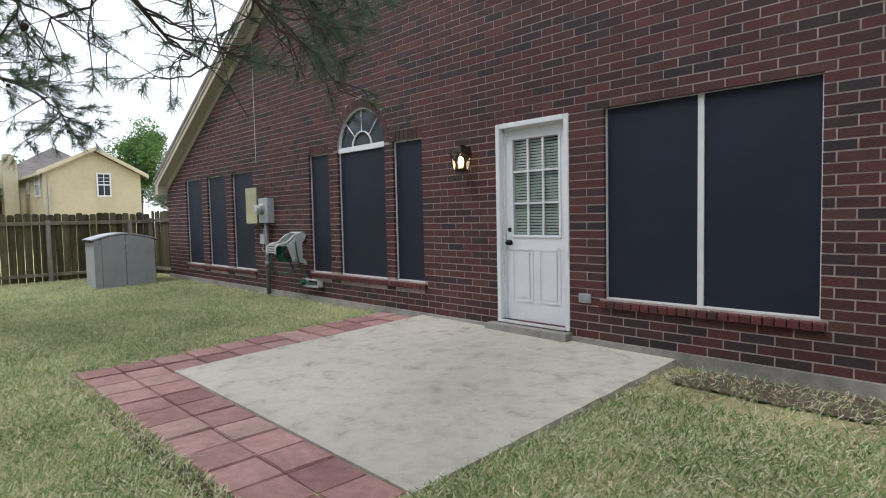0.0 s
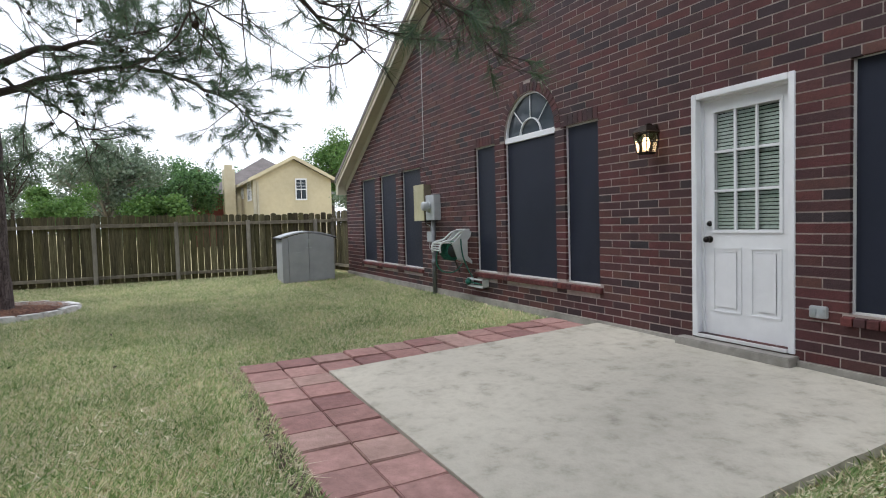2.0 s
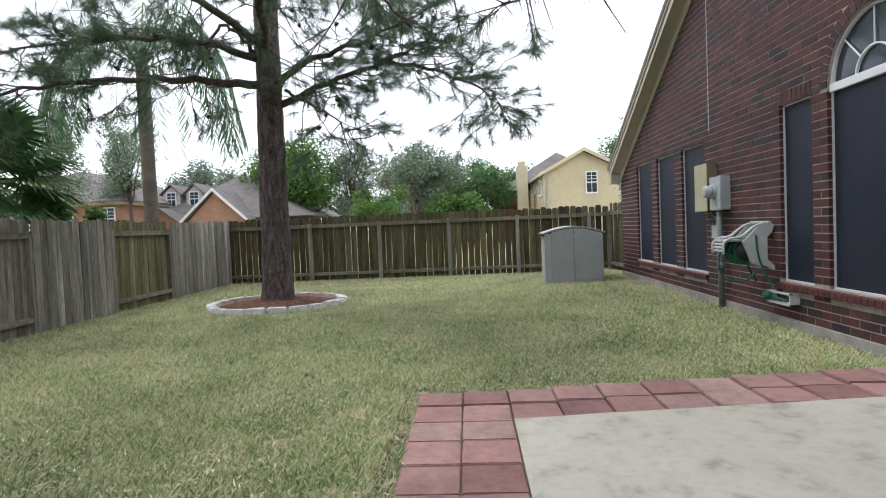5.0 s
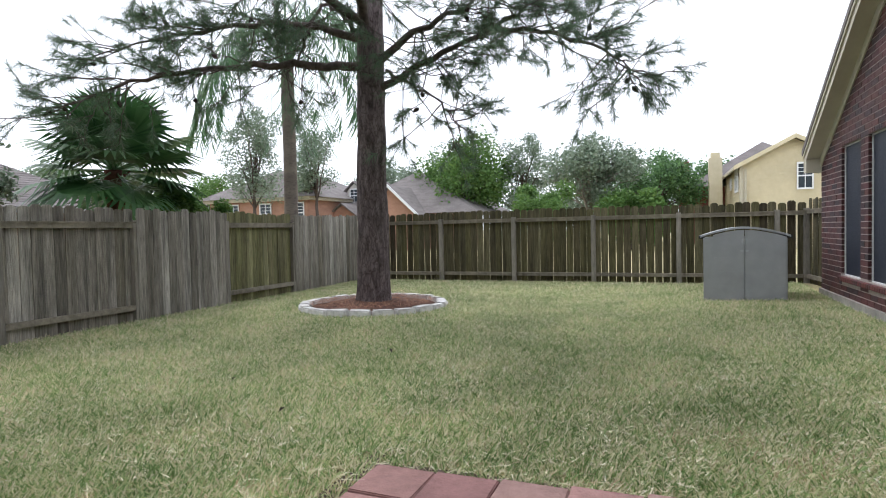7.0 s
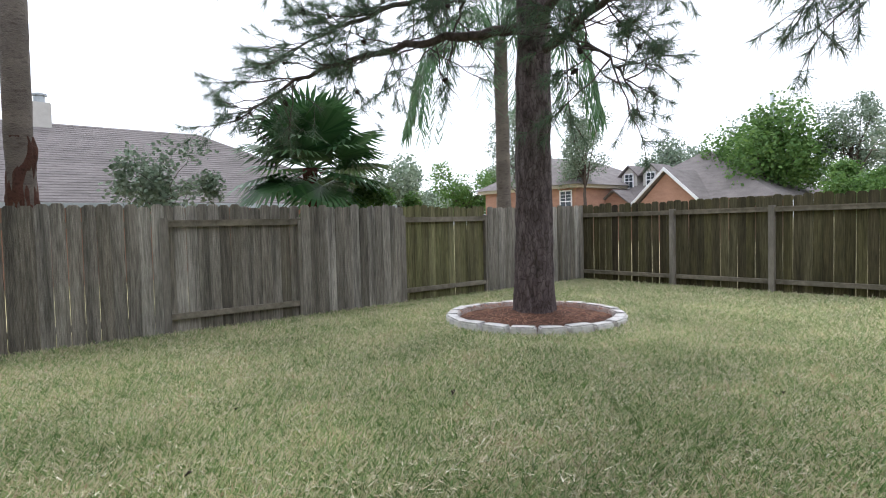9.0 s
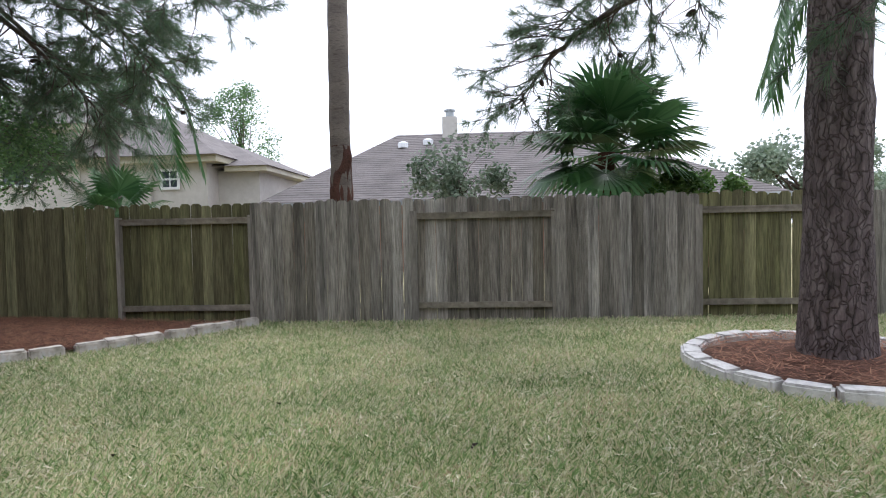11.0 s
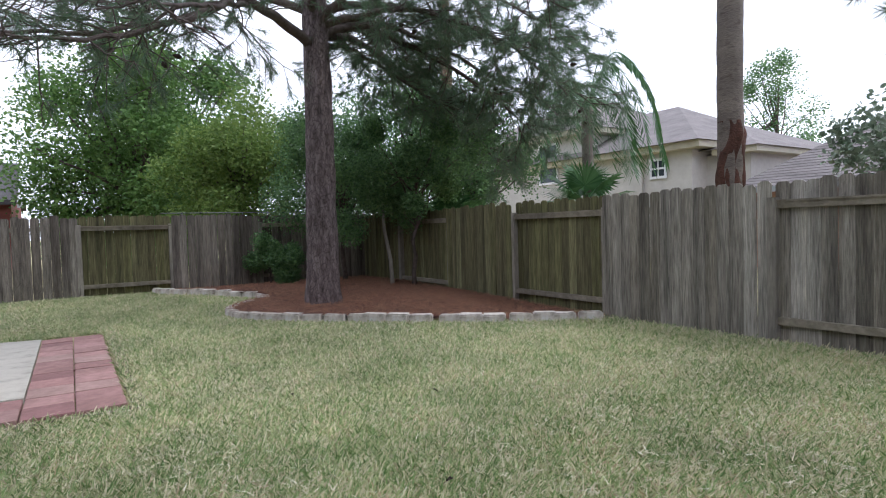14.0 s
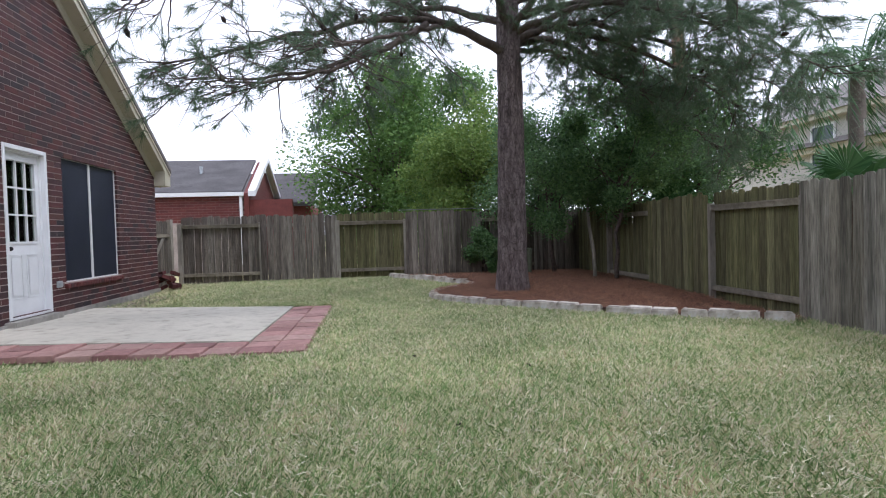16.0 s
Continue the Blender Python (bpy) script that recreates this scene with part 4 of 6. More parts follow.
part("pipe", bm, M_PIPE, wire)
pile = thing("brick_pile", "small heap of broken red bricks by the corner", "bricks", (1.12, 5.0, 0.06))
rr = random.Random(5)
for i in range(14):
    bm = boxes((-0.12, 0.12, -0.05, 0.05, 0, 0.07), bevel=0.006)
    b = part("brick", bm, M_RED_O, pile)
    b.matrix_local = pose(rr.uniform(-0.14, 0.14), rr.uniform(-0.1, 0.25), 0.075 * (i // 3), rr.uniform(-12, 12), rr.uniform(-25, 25), rr.uniform(0, 180))

# ---- storage shed ----
shed = thing("storage_shed", "grey plastic horizontal storage shed with double doors", "storage shed", (-13.2, 3.36, -0.03), 86)
SW, SD, SH = 1.16, 1.0, 1.0
bm = bmesh.new()
prism(bm, [(0.0, 0.0), (SW, 0.0), (SW, SH), (0, SH)], 0.03, SD)
part("body", bm, M_GREYPL, shed)
arc = [(SW * i / 12, SH + 0.02 + 0.115 * math.sin(math.pi * i / 12)) for i in range(13)]
for k, (xa, xb) in enumerate(((0.14, SW / 2 - 0.005), (SW / 2 + 0.005, SW - 0.02))):
    top = [(x, z - 0.02) for x, z in [(xa, SH + 0.02 + 0.115 * math.sin(math.pi * xa / SW))] + [p for p in arc if xa < p[0] < xb] + [(xb, SH + 0.02 + 0.115 * math.sin(math.pi * xb / SW))]]
    bm = bmesh.new()
    prism(bm, [(xb, 0.02), (xa, 0.02)] + top, -0.03, 0.028)
    d = part("door", bm, M_GREYPL, shed)
    for z in (0.24, 0.46, 0.68, 0.88):
        part("groove_rib", boxes((xa + (0.0 if k == 0 else 0.16), xb - (0.16 if k == 0 else 0.0), -0.037, -0.029, z, z + 0.012)), M_GREYPL, d)
    part("handle", boxes((SW / 2 - 0.06 if k == 0 else SW / 2 + 0.012, SW / 2 - 0.012 if k == 0 else SW / 2 + 0.06, -0.06, -0.03, 0.78, 0.81), bevel=0.008), M_METER, d)
bm = bmesh.new()
prism(bm, [(0, 0.0), (0.135, 0.0), (0.135, SH + 0.02), (0, SH - 0.0)], -0.015, 0.03)
part("corner_post", bm, M_GREYPL, shed)
bm = bmesh.new()
prism(bm, [(-0.04, SH + 0.0), (-0.04, SH + 0.035)] + [(x, z + 0.03) for x, z in arc] + [(SW + 0.04, SH + 0.035), (SW + 0.04, SH)] + [(x, z) for x, z in arc[::-1]], 0.0, SD + 0.04)
part("lid", bm, M_GREYPL, shed)
for xa in (-0.07, SW - 0.02):
    part("lid_edge", boxes((xa, xa + 0.09, 0.02, SD + 0.05, SH - 0.015, SH + 0.03), bevel=0.006), M_BLACKPL, shed, "dark lid rail")
part("latch", boxes((SW / 2 - 0.04, SW / 2 + 0.04, -0.055, -0.03, 0.90, 0.99), bevel=0.012), M_METER, shed)

# ---- tree ring and bed edging ----
RING = 1.05


def stone(parent, x, y, rz, l, mat_, rnd_, w=0.16, hgt=0.10):
    bm = boxes((-l / 2, l / 2, -w / 2, w / 2, -0.06, hgt), bevel=0.018)
    for v in bm.verts:
        v.co += Vector((noise.noise(v.co * 9 + Vector((x * 7, y * 7, 0))), noise.noise(v.co * 9 + Vector((x * 7, y * 7, 5))), noise.noise(v.co * 9 + Vector((x * 7, y * 7, 9))))) * 0.012
    s = part("stone", bm, mat_, parent)
    s.matrix_local = pose(x, y, gz(x, y) + rnd_.uniform(-0.008, 0.012), rnd_.uniform(-3, 3), rnd_.uniform(-2.5, 2.5), rz + rnd_.uniform(-3, 3))


ring = thing("tree_ring", "ring of whitewashed edging stones round the pine", "edging")
rr = random.Random(2)
N = 21
for i in range(N):
    a = 2 * math.pi * i / N
    stone(ring, T1[0] + RING * math.cos(a), T1[1] + RING * math.sin(a), math.degrees(a) + 90, 2 * math.pi * RING / N - 0.018, M_STONE, rr)
BED = smooth_line([(-5.38, -4.10, 0), (-4.85, -3.25, 0), (-4.32, -2.55, 0), (-3.52, -1.65, 0), (-2.6, -0.74, 0), (-2.05, -0.36, 0), (-1.55, -0.24, 0), (-1.1, -0.40, 0), (-0.72, -0.82, 0), (-0.42, -1.08, 0), (0.1, -1.05, 0), (0.9, -0.45, 0), (1.6, 0.22, 0), (2.05, 0.38, 0)], 12)
edging = thing("bed_edging", "winding border of pale limestone edging blocks", "edging")
acc = 0.0
rr = random.Random(8)
nxt = 0.2
for p, q in zip(BED[:-1], BED[1:]):
    seg = (q - p).length
    acc += seg
    if acc >= nxt:
        d = q - p
        stone(edging, q.x, q.y, math.degrees(math.atan2(d.y, d.x)), 0.30, M_LIME, rr, 0.16, 0.125)
        nxt += 0.31


def bed_lift(x, y):
    return 0.13 * math.sin(max(0.0, 1 - math.hypot(x + 1.3, y + 2.2) / 3.4) * math.pi / 2)


def mulch(name, outline, centre, material, hump, label):
    """A raised bed: rings from the outline to the centre."""
    bm = bmesh.new()
    rings = []
    K = 14
    for k in range(K):
        s = 1 - k / K
        rings.append([bm.verts.new((centre[0] + (p[0] - centre[0]) * s, centre[1] + (p[1] - centre[1]) * s, gz(centre[0] + (p[0] - centre[0]) * s, centre[1] + (p[1] - centre[1]) * s) + 0.03 + (hump * math.sin((1 - s) * math.pi / 2) if hump < 0.1 else bed_lift(centre[0] + (p[0] - centre[0]) * s, centre[1] + (p[1] - centre[1]) * s)) + 0.02 * noise.noise((p[0] * s * 3, p[1] * s * 3, k)))) for p in outline])
    c = bm.verts.new((centre[0], centre[1], gz(*centre) + 0.03 + hump))
    n = len(outline)
    for a, b in zip(rings[:-1], rings[1:]):
        for i in range(n):
            bm.faces.new((a[i], a[(i + 1) % n], b[(i + 1) % n], b[i]))
    for i in range(n):
        bm.faces.new((rings[-1][i], rings[-1][(i + 1) % n], c))
    ob = part(name, bm, material, smooth=True)
    return tagged(ob, label, "mulch", kind="stuff")


mulch("ring_mulch", [(T1[0] + (RING - 0.05) * math.cos(a), T1[1] + (RING - 0.05) * math.sin(a)) for a in [2 * math.pi * i / 40 for i in range(40)]], T1, M_MULCH, 0.095, "brown bark mulch inside the tree ring")
bed_outline = [(p.x, p.y) for p in BED] + [(2.15, -1.0), (2.15, -2.5), (2.15, -4.2), (0, -4.2), (-1.5, -4.2), (-3, -4.2), (-4.4, -4.2)]
mulch("bed_mulch", bed_outline, (-1.3, -2.2), M_MULCH, 0.13, "red brown pine straw mulch in the corner bed")


def inside(x, y, poly):
    c = False
    j = len(poly) - 1
    for i in range(len(poly)):
        xi, yi = poly[i]
        xj, yj = poly[j]
        if (yi > y) != (yj > y) and x < (xj - xi) * (y - yi) / (yj - yi) + xi:
            c = not c
        j = i
    return c


def strands(name, count, region, material, label, length, seed, height=0.0, ring=None):
    r = np.random.RandomState(seed)
    V, F = [], []
    while len(F) < count:
        x, y = r.uniform(region[0], region[1]), r.uniform(region[2], region[3])
        if ring and (x - ring[0]) ** 2 + (y - ring[1]) ** 2 > ring[2] ** 2:
            continue
        if not ring and not inside(x, y, bed_outline):
            continue
        a, l = r.uniform(0, math.pi * 2), r.uniform(*length)
        z = float(gz(x, y)) + 0.035 + height * r.rand() + (0.06 if ring else bed_lift(x, y))
        dx, dy = math.cos(a) * l, math.sin(a) * l
        w = 0.005
        s = len(V)
        V += [(x - dy * w / l, y + dx * w / l, z), (x + dy * w / l, y - dx * w / l, z), (x + dx, y + dy, z + r.uniform(-0.01, 0.035))]
        F.append((s, s + 1, s + 2))
    ob = new(name, mesh_from(name, V, F, material))
    return tagged(ob, label, "pine straw", kind="stuff")


strands("pine_straw", 42000, (-5.4, 2.1, -4.2, 0.7), M_STRAW, "loose red brown pine needles on the bed", (0.08, 0.2), 3, 0.03)
strands("ring_straw", 2200, (-13, -10, -3, 0), M_STRAW, "loose pine needles inside the tree ring", (0.06, 0.16), 4, 0.02, (*T1, RING - 0.1))


# ---- trees ----
def trunk_mesh(base, top, r0, r1, seed, flare=1.25, seg=28, rings=60, rough=0.10):
    r = random.Random(seed)
    V, F = [], []
    b, t = Vector(base), Vector(top)
    for i in range(rings + 1):
        s = i / rings
        c = b.lerp(t, s) + Vector((noise.noise((seed, s * 3, 0)), noise.noise((seed, s * 3, 7)), 0)) * 0.06 * s
        rad = r0 + (r1 - r0) * s
        rad *= 1 + (flare - 1) * math.exp(-s * (t - b).length / 0.28)
        for j in range(seg):
            a = 2 * math.pi * j / seg
            d = 1 + rough * noise.noise((math.cos(a) * 3.2 + seed, math.sin(a) * 3.2, s * (t - b).length * 2.2)) + rough * 0.6 * noise.noise((math.cos(a) * 8, math.sin(a) * 8 + seed, s * (t - b).length * 5))
            V.append((c.x + rad * d * math.cos(a), c.y + rad * d * math.sin(a), c.z))
    for i in range(rings):
        for j in range(seg):
            k = (j + 1) % seg
            F.append((i * seg + j, i * seg + k, (i + 1) * seg + k, (i + 1) * seg + j))
    return V, F


def jitter_line(pts, amp, seed, n=5):
    out = smooth_line(pts, n)
    r = random.Random(seed)
    return [p + Vector((r.uniform(-amp, amp), r.uniform(-amp, amp), r.uniform(-amp, amp))) * (0 if i == 0 else 1) for i, p in enumerate(out)]


def tuft(V, F, p, d, r, n, length, width=0.0027):
    for _ in range(n):
        v = Vector((r.gauss(0, 1), r.gauss(0, 1), r.gauss(0, 1)))
        v = (v.normalized() * 0.8 + d * 0.75).normalized()
        o = p + d * r.uniform(-0.09, 0.05)
        side = v.cross(Vector((r.gauss(0, 1), r.gauss(0, 1), r.gauss(0, 1)))).normalized() * width
        e = o + v * length * r.uniform(0.7, 1.1)
        e.z -= 0.03
        s = len(V)
        V += [tuple(o - side), tuple(o + side), tuple(e)]
        F.append((s, s + 1, s + 2))


def pine(label, base, top, r0, r1, limbs, seed, random_limbs=(), needles=58, cones=True):
    """limbs: (points, radius, twigs, density of needles)."""
    t = thing("pine_tree", label, "tree", base)
    inv = Matrix.Translation(-Vector(base))
    V, F = trunk_mesh(base, top, r0, r1, seed)
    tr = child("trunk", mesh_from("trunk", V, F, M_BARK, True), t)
    tr.matrix_local = inv
    r = random.Random(seed)
    NV, NF = [], []
    CV = []
    all_limbs = list(limbs)
    b, tp = Vector(base), Vector(top)
    for z, a, l, droop in random_limbs:
        s = (z - b.z) / (tp.z - b.z)
        o = b.lerp(tp, s)
        a = radians(a)
        d = Vector((math.cos(a), math.sin(a), 0))
        n_ = Vector((-d.y, d.x, 0))
        all_limbs.append(([o, o + d * l * 0.35 + n_ * r.uniform(-.2, .2) + Vector((0, 0, 0.12 * l)), o + d * l * 0.7 + n_ * r.uniform(-.4, .4) + Vector((0, 0, 0.1 * l - droop * 0.4)), o + d * l + Vector((0, 0, -droop))], 0.055 + 0.008 * l, int(9 * l), 1.0))
    for pts, rad, twigs, dens in all_limbs:
        line = jitter_line([Vector(p) for p in pts], 0.03, r.random(), 6)
        m = len(line)
        LV, LF = tube_data(line, [max(0.008, rad * (1 - 0.88 * i / (m - 1))) for i in range(m)], 7)
        for k in range(twigs):
            s = 0.22 + 0.78 * (k + r.random()) / twigs
            i = min(m - 2, int(s * (m - 1)))
            o = line[i].lerp(line[i + 1], s * (m - 1) - i)
            along = (line[i + 1] - line[i]).normalized()
            v = Vector((r.gauss(0, 1), r.gauss(0, 1), r.gauss(-0.05, 0.45))).normalized()
            d = (along * 0.55 + v * 0.8).normalized()
            L = r.uniform(0.45, 1.15) * (1.15 - 0.45 * s)
            tw = [o, o + d * L * 0.5 + Vector((0, 0, -0.03)), o + d * L + Vector((r.uniform(-.1, .1), r.uniform(-.1, .1), r.uniform(-0.12, 0.08)))]
            tl = jitter_line(tw, 0.02, r.random(), 3)
            tv, tf = tube_data(tl, [0.011 * (1 - 0.6 * q / (len(tl) - 1)) for q in range(len(tl))], 4)
            off = len(LV)
            LV += tv
            LF += [tuple(x + off for x in f) for f in tf]
            for sub in range(5):
                q = tl[r.randrange(len(tl) // 2, len(tl))]
                d2 = (d + Vector((r.gauss(0, .7), r.gauss(0, .7), r.gauss(0, .45)))).normalized()
                e = q + d2 * r.uniform(0.15, 0.45)
                tv, tf = tube_data([q, e], [0.006, 0.003], 3, False)
                off = len(LV)
                LV += tv
                LF += [tuple(x + off for x in f) for f in tf]
                if r.random() < dens:
                    tuft(NV, NF, e, d2, r, needles, 0.2)
                    if r.random() < 0.5:
                        tuft(NV, NF, e - d2 * 0.14, d2, r, needles // 2, 0.16)
                if cones and r.random() < 0.10:
                    CV.append((q + Vector((0, 0, -0.05)), d2))
            if r.random() < dens:
                tuft(NV, NF, tl[-1], d, r, needles, 0.21)
        ob = child("limb", mesh_from("limb", LV, LF, M_LIMB, True), t)
        ob.matrix_local = inv
    ob = child("crown", mesh_from("crown", NV, NF, M_NEEDLE), t)
    ob.matrix_local = inv
    ob["label"] = "tufts of long green pine needles"
    if CV:
        r.shuffle(CV)
        for p, d in CV[:70]:
            bm = bmesh.new()
            add_tube(bm, [p, p + d * 0.03, p + d * 0.07, p + d * 0.10], [0.012, 0.032, 0.026, 0.006], 7)
            ob = part("cone", bm, M_CONE, t)
            ob.matrix_local = inv
    return t


x, y = T1
pine("mature pine with rough bark inside the stone ring", (x, y, gz(x, y)), (x - 0.1, y + 0.05, 9.5), 0.245, 0.14, [
    ([(x, y, 3.25), (x - 0.1, y + 0.8, 3.65), (x + 0.1, y + 2.0, 3.95), (x + 0.3, y + 3.0, 4.35)], 0.07, 36, 0.9),
    ([(x + 0.1, y + 1.9, 3.95), (x + 0.3, y + 2.7, 3.75), (x + 0.5, y + 3.5, 3.35), (x + 0.55, y + 3.9, 3.0)], 0.04, 26, 1.0),
    ([(x, y, 3.65), (x + 0.1, y + 0.8, 4.05), (x + 0.4, y + 1.7, 4.2), (x + 0.7, y + 2.8, 4.55)], 0.07, 34, 0.9),
    ([(x, y + 0.3, 3.6), (x + 0.1, y + 0.7, 3.35), (x + 0.1, y + 1.2, 3.0), (x + 0.15, y + 1.5, 2.65)], 0.03, 16, 0.9),
    ([(x, y, 3.65), (x + 0.5, y - 0.8, 3.7), (x + 1.1, y - 1.7, 3.6), (x + 1.8, y - 2.8, 3.35), (x + 2.2, y - 3.8, 3.0)], 0.075, 40, 0.7),
    ([(x, y, 4.1), (x + 0.4, y - 1.0, 4.35), (x + 1.0, y - 2.2, 4.25), (x + 1.7, y - 3.4, 3.9)], 0.07, 44, 0.95),
    ([(x, y, 4.0), (x + 0.1, y - 0.3, 4.4), (x + 0.25, y - 0.6, 4.6), (x + 0.35, y - 0.95, 4.0), (x + 0.42, y - 1.1, 3.4)], 0.05, 4, 0.0),
    ([(x, y, 4.3), (x + 1.2, y + 0.4, 4.7), (x + 2.6, y + 1.3, 4.7), (x + 3.6, y + 2.4, 4.4)], 0.08, 40, 0.9),
    ([(x, y, 4.3), (x + 1.0, y - 0.6, 4.7), (x + 2.4, y - 1.2, 4.8), (x + 3.8, y - 1.6, 4.5)], 0.075, 40, 0.9),
], 11, [(5.3 + 0.5 * k, (k * 137) % 360, 2.8 - 0.15 * k, 0.4) for k in range(7)])

x, y = -1.97, -1.53
pine("tall pine with straight rough trunk in the mulch bed", (x, y, 0.05), (x + 0.05, y - 0.1, 9.5), 0.245, 0.13, [
    ([(x, y, 4.05), (x - 0.5, y + 0.9, 4.25), (x - 1.0, y + 1.9, 4.2), (x - 1.6, y + 3.2, 3.75), (x - 2.2, y + 4.7, 3.15)], 0.085, 44, 0.42),
    ([(x - 0.6, y + 1.1, 4.25), (x - 1.2, y + 2.3, 4.55), (x - 2.0, y + 3.7, 4.3), (x - 2.6, y + 5.0, 3.75)], 0.06, 40, 0.6),
    ([(x - 0.8, y + 1.4, 4.2), (x - 1.0, y + 2.2, 3.7), (x - 1.7, y + 3.4, 3.2), (x - 2.3, y + 4.4, 3.0)], 0.05, 26, 0.5),
    ([(x - 0.8, y + 1.4, 4.2), (x - 1.5, y + 2.3, 3.5), (x - 2.4, y + 3.2, 2.95), (x - 3.1, y + 4.0, 2.75)], 0.045, 18, 0.4),
    ([(x - 0.7, y + 1.2, 4.2), (x - 1.8, y + 1.9, 3.7), (x - 2.9, y + 2.5, 3.2), (x - 3.7, y + 2.7, 3.0)], 0.04, 15, 0.4),
    ([(x, y, 4.3), (x - 0.6, y - 1.2, 4.6), (x - 1.3, y - 2.4, 4.2), (x - 1.8, y - 3.4, 3.4)], 0.06, 50, 1.0),
    ([(x, y, 4.8), (x - 0.3, y - 1.5, 5.2), (x - 0.8, y - 3.0, 5.0), (x - 1.2, y - 4.3, 4.4)], 0.06, 50, 1.0),
    ([(x, y, 4.1), (x + 0.5, y - 0.9, 4.2), (x + 0.6, y - 2.0, 3.8), (x + 0.4, y - 3.0, 3.3)], 0.05, 40, 1.0),
    ([(x, y, 4.15), (x + 0.1, y - 0.8, 4.5), (x - 0.1, y - 1.8, 4.2), (x - 0.4, y - 2.9, 3.6), (x - 0.6, y - 3.8, 2.9)], 0.075, 46, 1.0),
    ([(x, y, 4.25), (x + 0.4, y - 1.1, 4.7), (x + 0.4, y - 2.4, 4.5), (x + 0.1, y - 3.8, 3.9), (x - 0.2, y - 4.8, 3.4)], 0.07, 46, 1.0),
    ([(x, y, 4.3), (x - 1.0, y - 0.5, 4.8), (x - 2.2, y - 1.4, 4.6), (x - 3.2, y - 2.2, 4.0)], 0.065, 40, 1.0),
    ([(x, y, 4.2), (x + 0.9, y - 1.2, 4.5), (x + 1.3, y - 2.6, 3.9), (x + 1.2, y - 3.9, 3.0), (x + 1.0, y - 4.6, 2.4)], 0.075, 34, 0.9),
    ([(x, y, 4.35), (x + 1.4, y - 1.4, 4.9), (x + 2.4, y - 2.8, 4.6), (x + 2.8, y - 4.4, 3.8)], 0.07, 30, 0.9),
    ([(x, y, 4.6), (x + 0.2, y - 1.8, 5.0), (x - 0.2, y - 3.8, 4.5), (x - 0.5, y - 5.6, 3.5)], 0.07, 34, 0.9),
    ([(x, y, 4.5), (x - 1.3, y + 0.6, 4.9), (x - 2.9, y + 1.2, 4.9), (x - 4.2, y + 2.0, 4.5)], 0.075, 42, 0.7),
    ([(x, y, 4.5), (x + 0.7, y + 1.1, 5.0), (x + 1.0, y + 2.4, 4.9), (x + 0.8, y + 3.6, 4.4)], 0.07, 36, 0.6),
], 23, [(5.2 + 0.5 * k, (k * 137 + 40) % 360, 2.8 - 0.15 * k, 0.5) for k in range(7)])


def leaf_tree(label, base, height, crown, seed, material, leaves=7000, size=0.12, trunk=0.16, trunk_mat=None, blobs=16, name="tree", category="tree", bare=0, group=""):
    """crown: centre x, y, z and radii. Leaves sit in uneven clumps on a branch frame."""
    t = thing(name, label, category, base, group=group)
    r = random.Random(seed)
    b = Vector(base)
    cx_, cy_, cz_, rx, ry, rz = crown
    c = Vector((cx_, cy_, cz_)) - b
    V, F = tube_data(jitter_line([(0, 0, 0), (c.x * 0.4, c.y * 0.4, c.z * 0.5), (c.x, c.y, c.z)], 0.05, seed, 4), [trunk * (1 - 0.08 * i) for i in range(9)], 8)
    BV, BF = list(V), list(F)
    centres = []
    for k in range(blobs):
        v = Vector((r.gauss(0, 1), r.gauss(0, 1), r.gauss(0, 1))).normalized() * (r.random() ** 0.45)
        p = c + Vector((v.x * rx, v.y * ry, v.z * rz))
        centres.append((p, r.uniform(0.32, 0.6) * min(rx, ry, rz)))
        o = c * r.uniform(0.45, 0.95)
        tv, tf = tube_data(jitter_line([o, o.lerp(p, 0.5) + Vector((0, 0, 0.1)), p], 0.06, r.random(), 3), [trunk * 0.4 * (1 - 0.13 * i) for i in range(7)], 5)
        off = len(BV)
        BV += tv
        BF += [tuple(q + off for q in f) for f in tf]
    for k in range(bare):
        v = Vector((r.gauss(0, 1), r.gauss(0, 1), abs(r.gauss(0, 1)))).normalized()
        p = c + Vector((v.x * rx, v.y * ry, v.z * rz)) * 1.05
        o = c * r.uniform(0.5, 0.9)
        tv, tf = tube_data(jitter_line([o, o.lerp(p, 0.5), p], 0.15, r.random(), 4), [trunk * 0.25 * (1 - 0.1 * i) for i in range(9)], 4)
        off = len(BV)
        BV += tv
        BF += [tuple(q + off for q in f) for f in tf]
    child("trunk", mesh_from("trunk", BV, BF, trunk_mat or M_LIMB, True), t)
    LV, LF = [], []
    leaves, size = int(leaves * 2.4), size * 0.6
    for k in range(leaves):
        p, rad = centres[r.randrange(len(centres))]
        v = Vector((r.gauss(0, 1), r.gauss(0, 1), r.gauss(0, 1)))
        v = v.normalized() * rad * (r.random() ** 0.45) * r.uniform(0.75, 1.1)
        o = p + v
        a = Vector((r.gauss(0, 1), r.gauss(0, 1), r.gauss(0, .6))).normalized() * size * r.uniform(0.5, 1.2)
        n_ = a.cross(Vector((r.gauss(0, 1), r.gauss(0, 1), r.gauss(0, 1)))).normalized() * a.length * 0.34
        s = len(LV)
        LV += [tuple(o), tuple(o + a * 0.5 + n_), tuple(o + a), tuple(o + a * 0.5 - n_)]
        LF.append((s, s + 1, s + 2, s + 3))
    child("crown", mesh_from("crown", LV, LF, material), t)
    return t


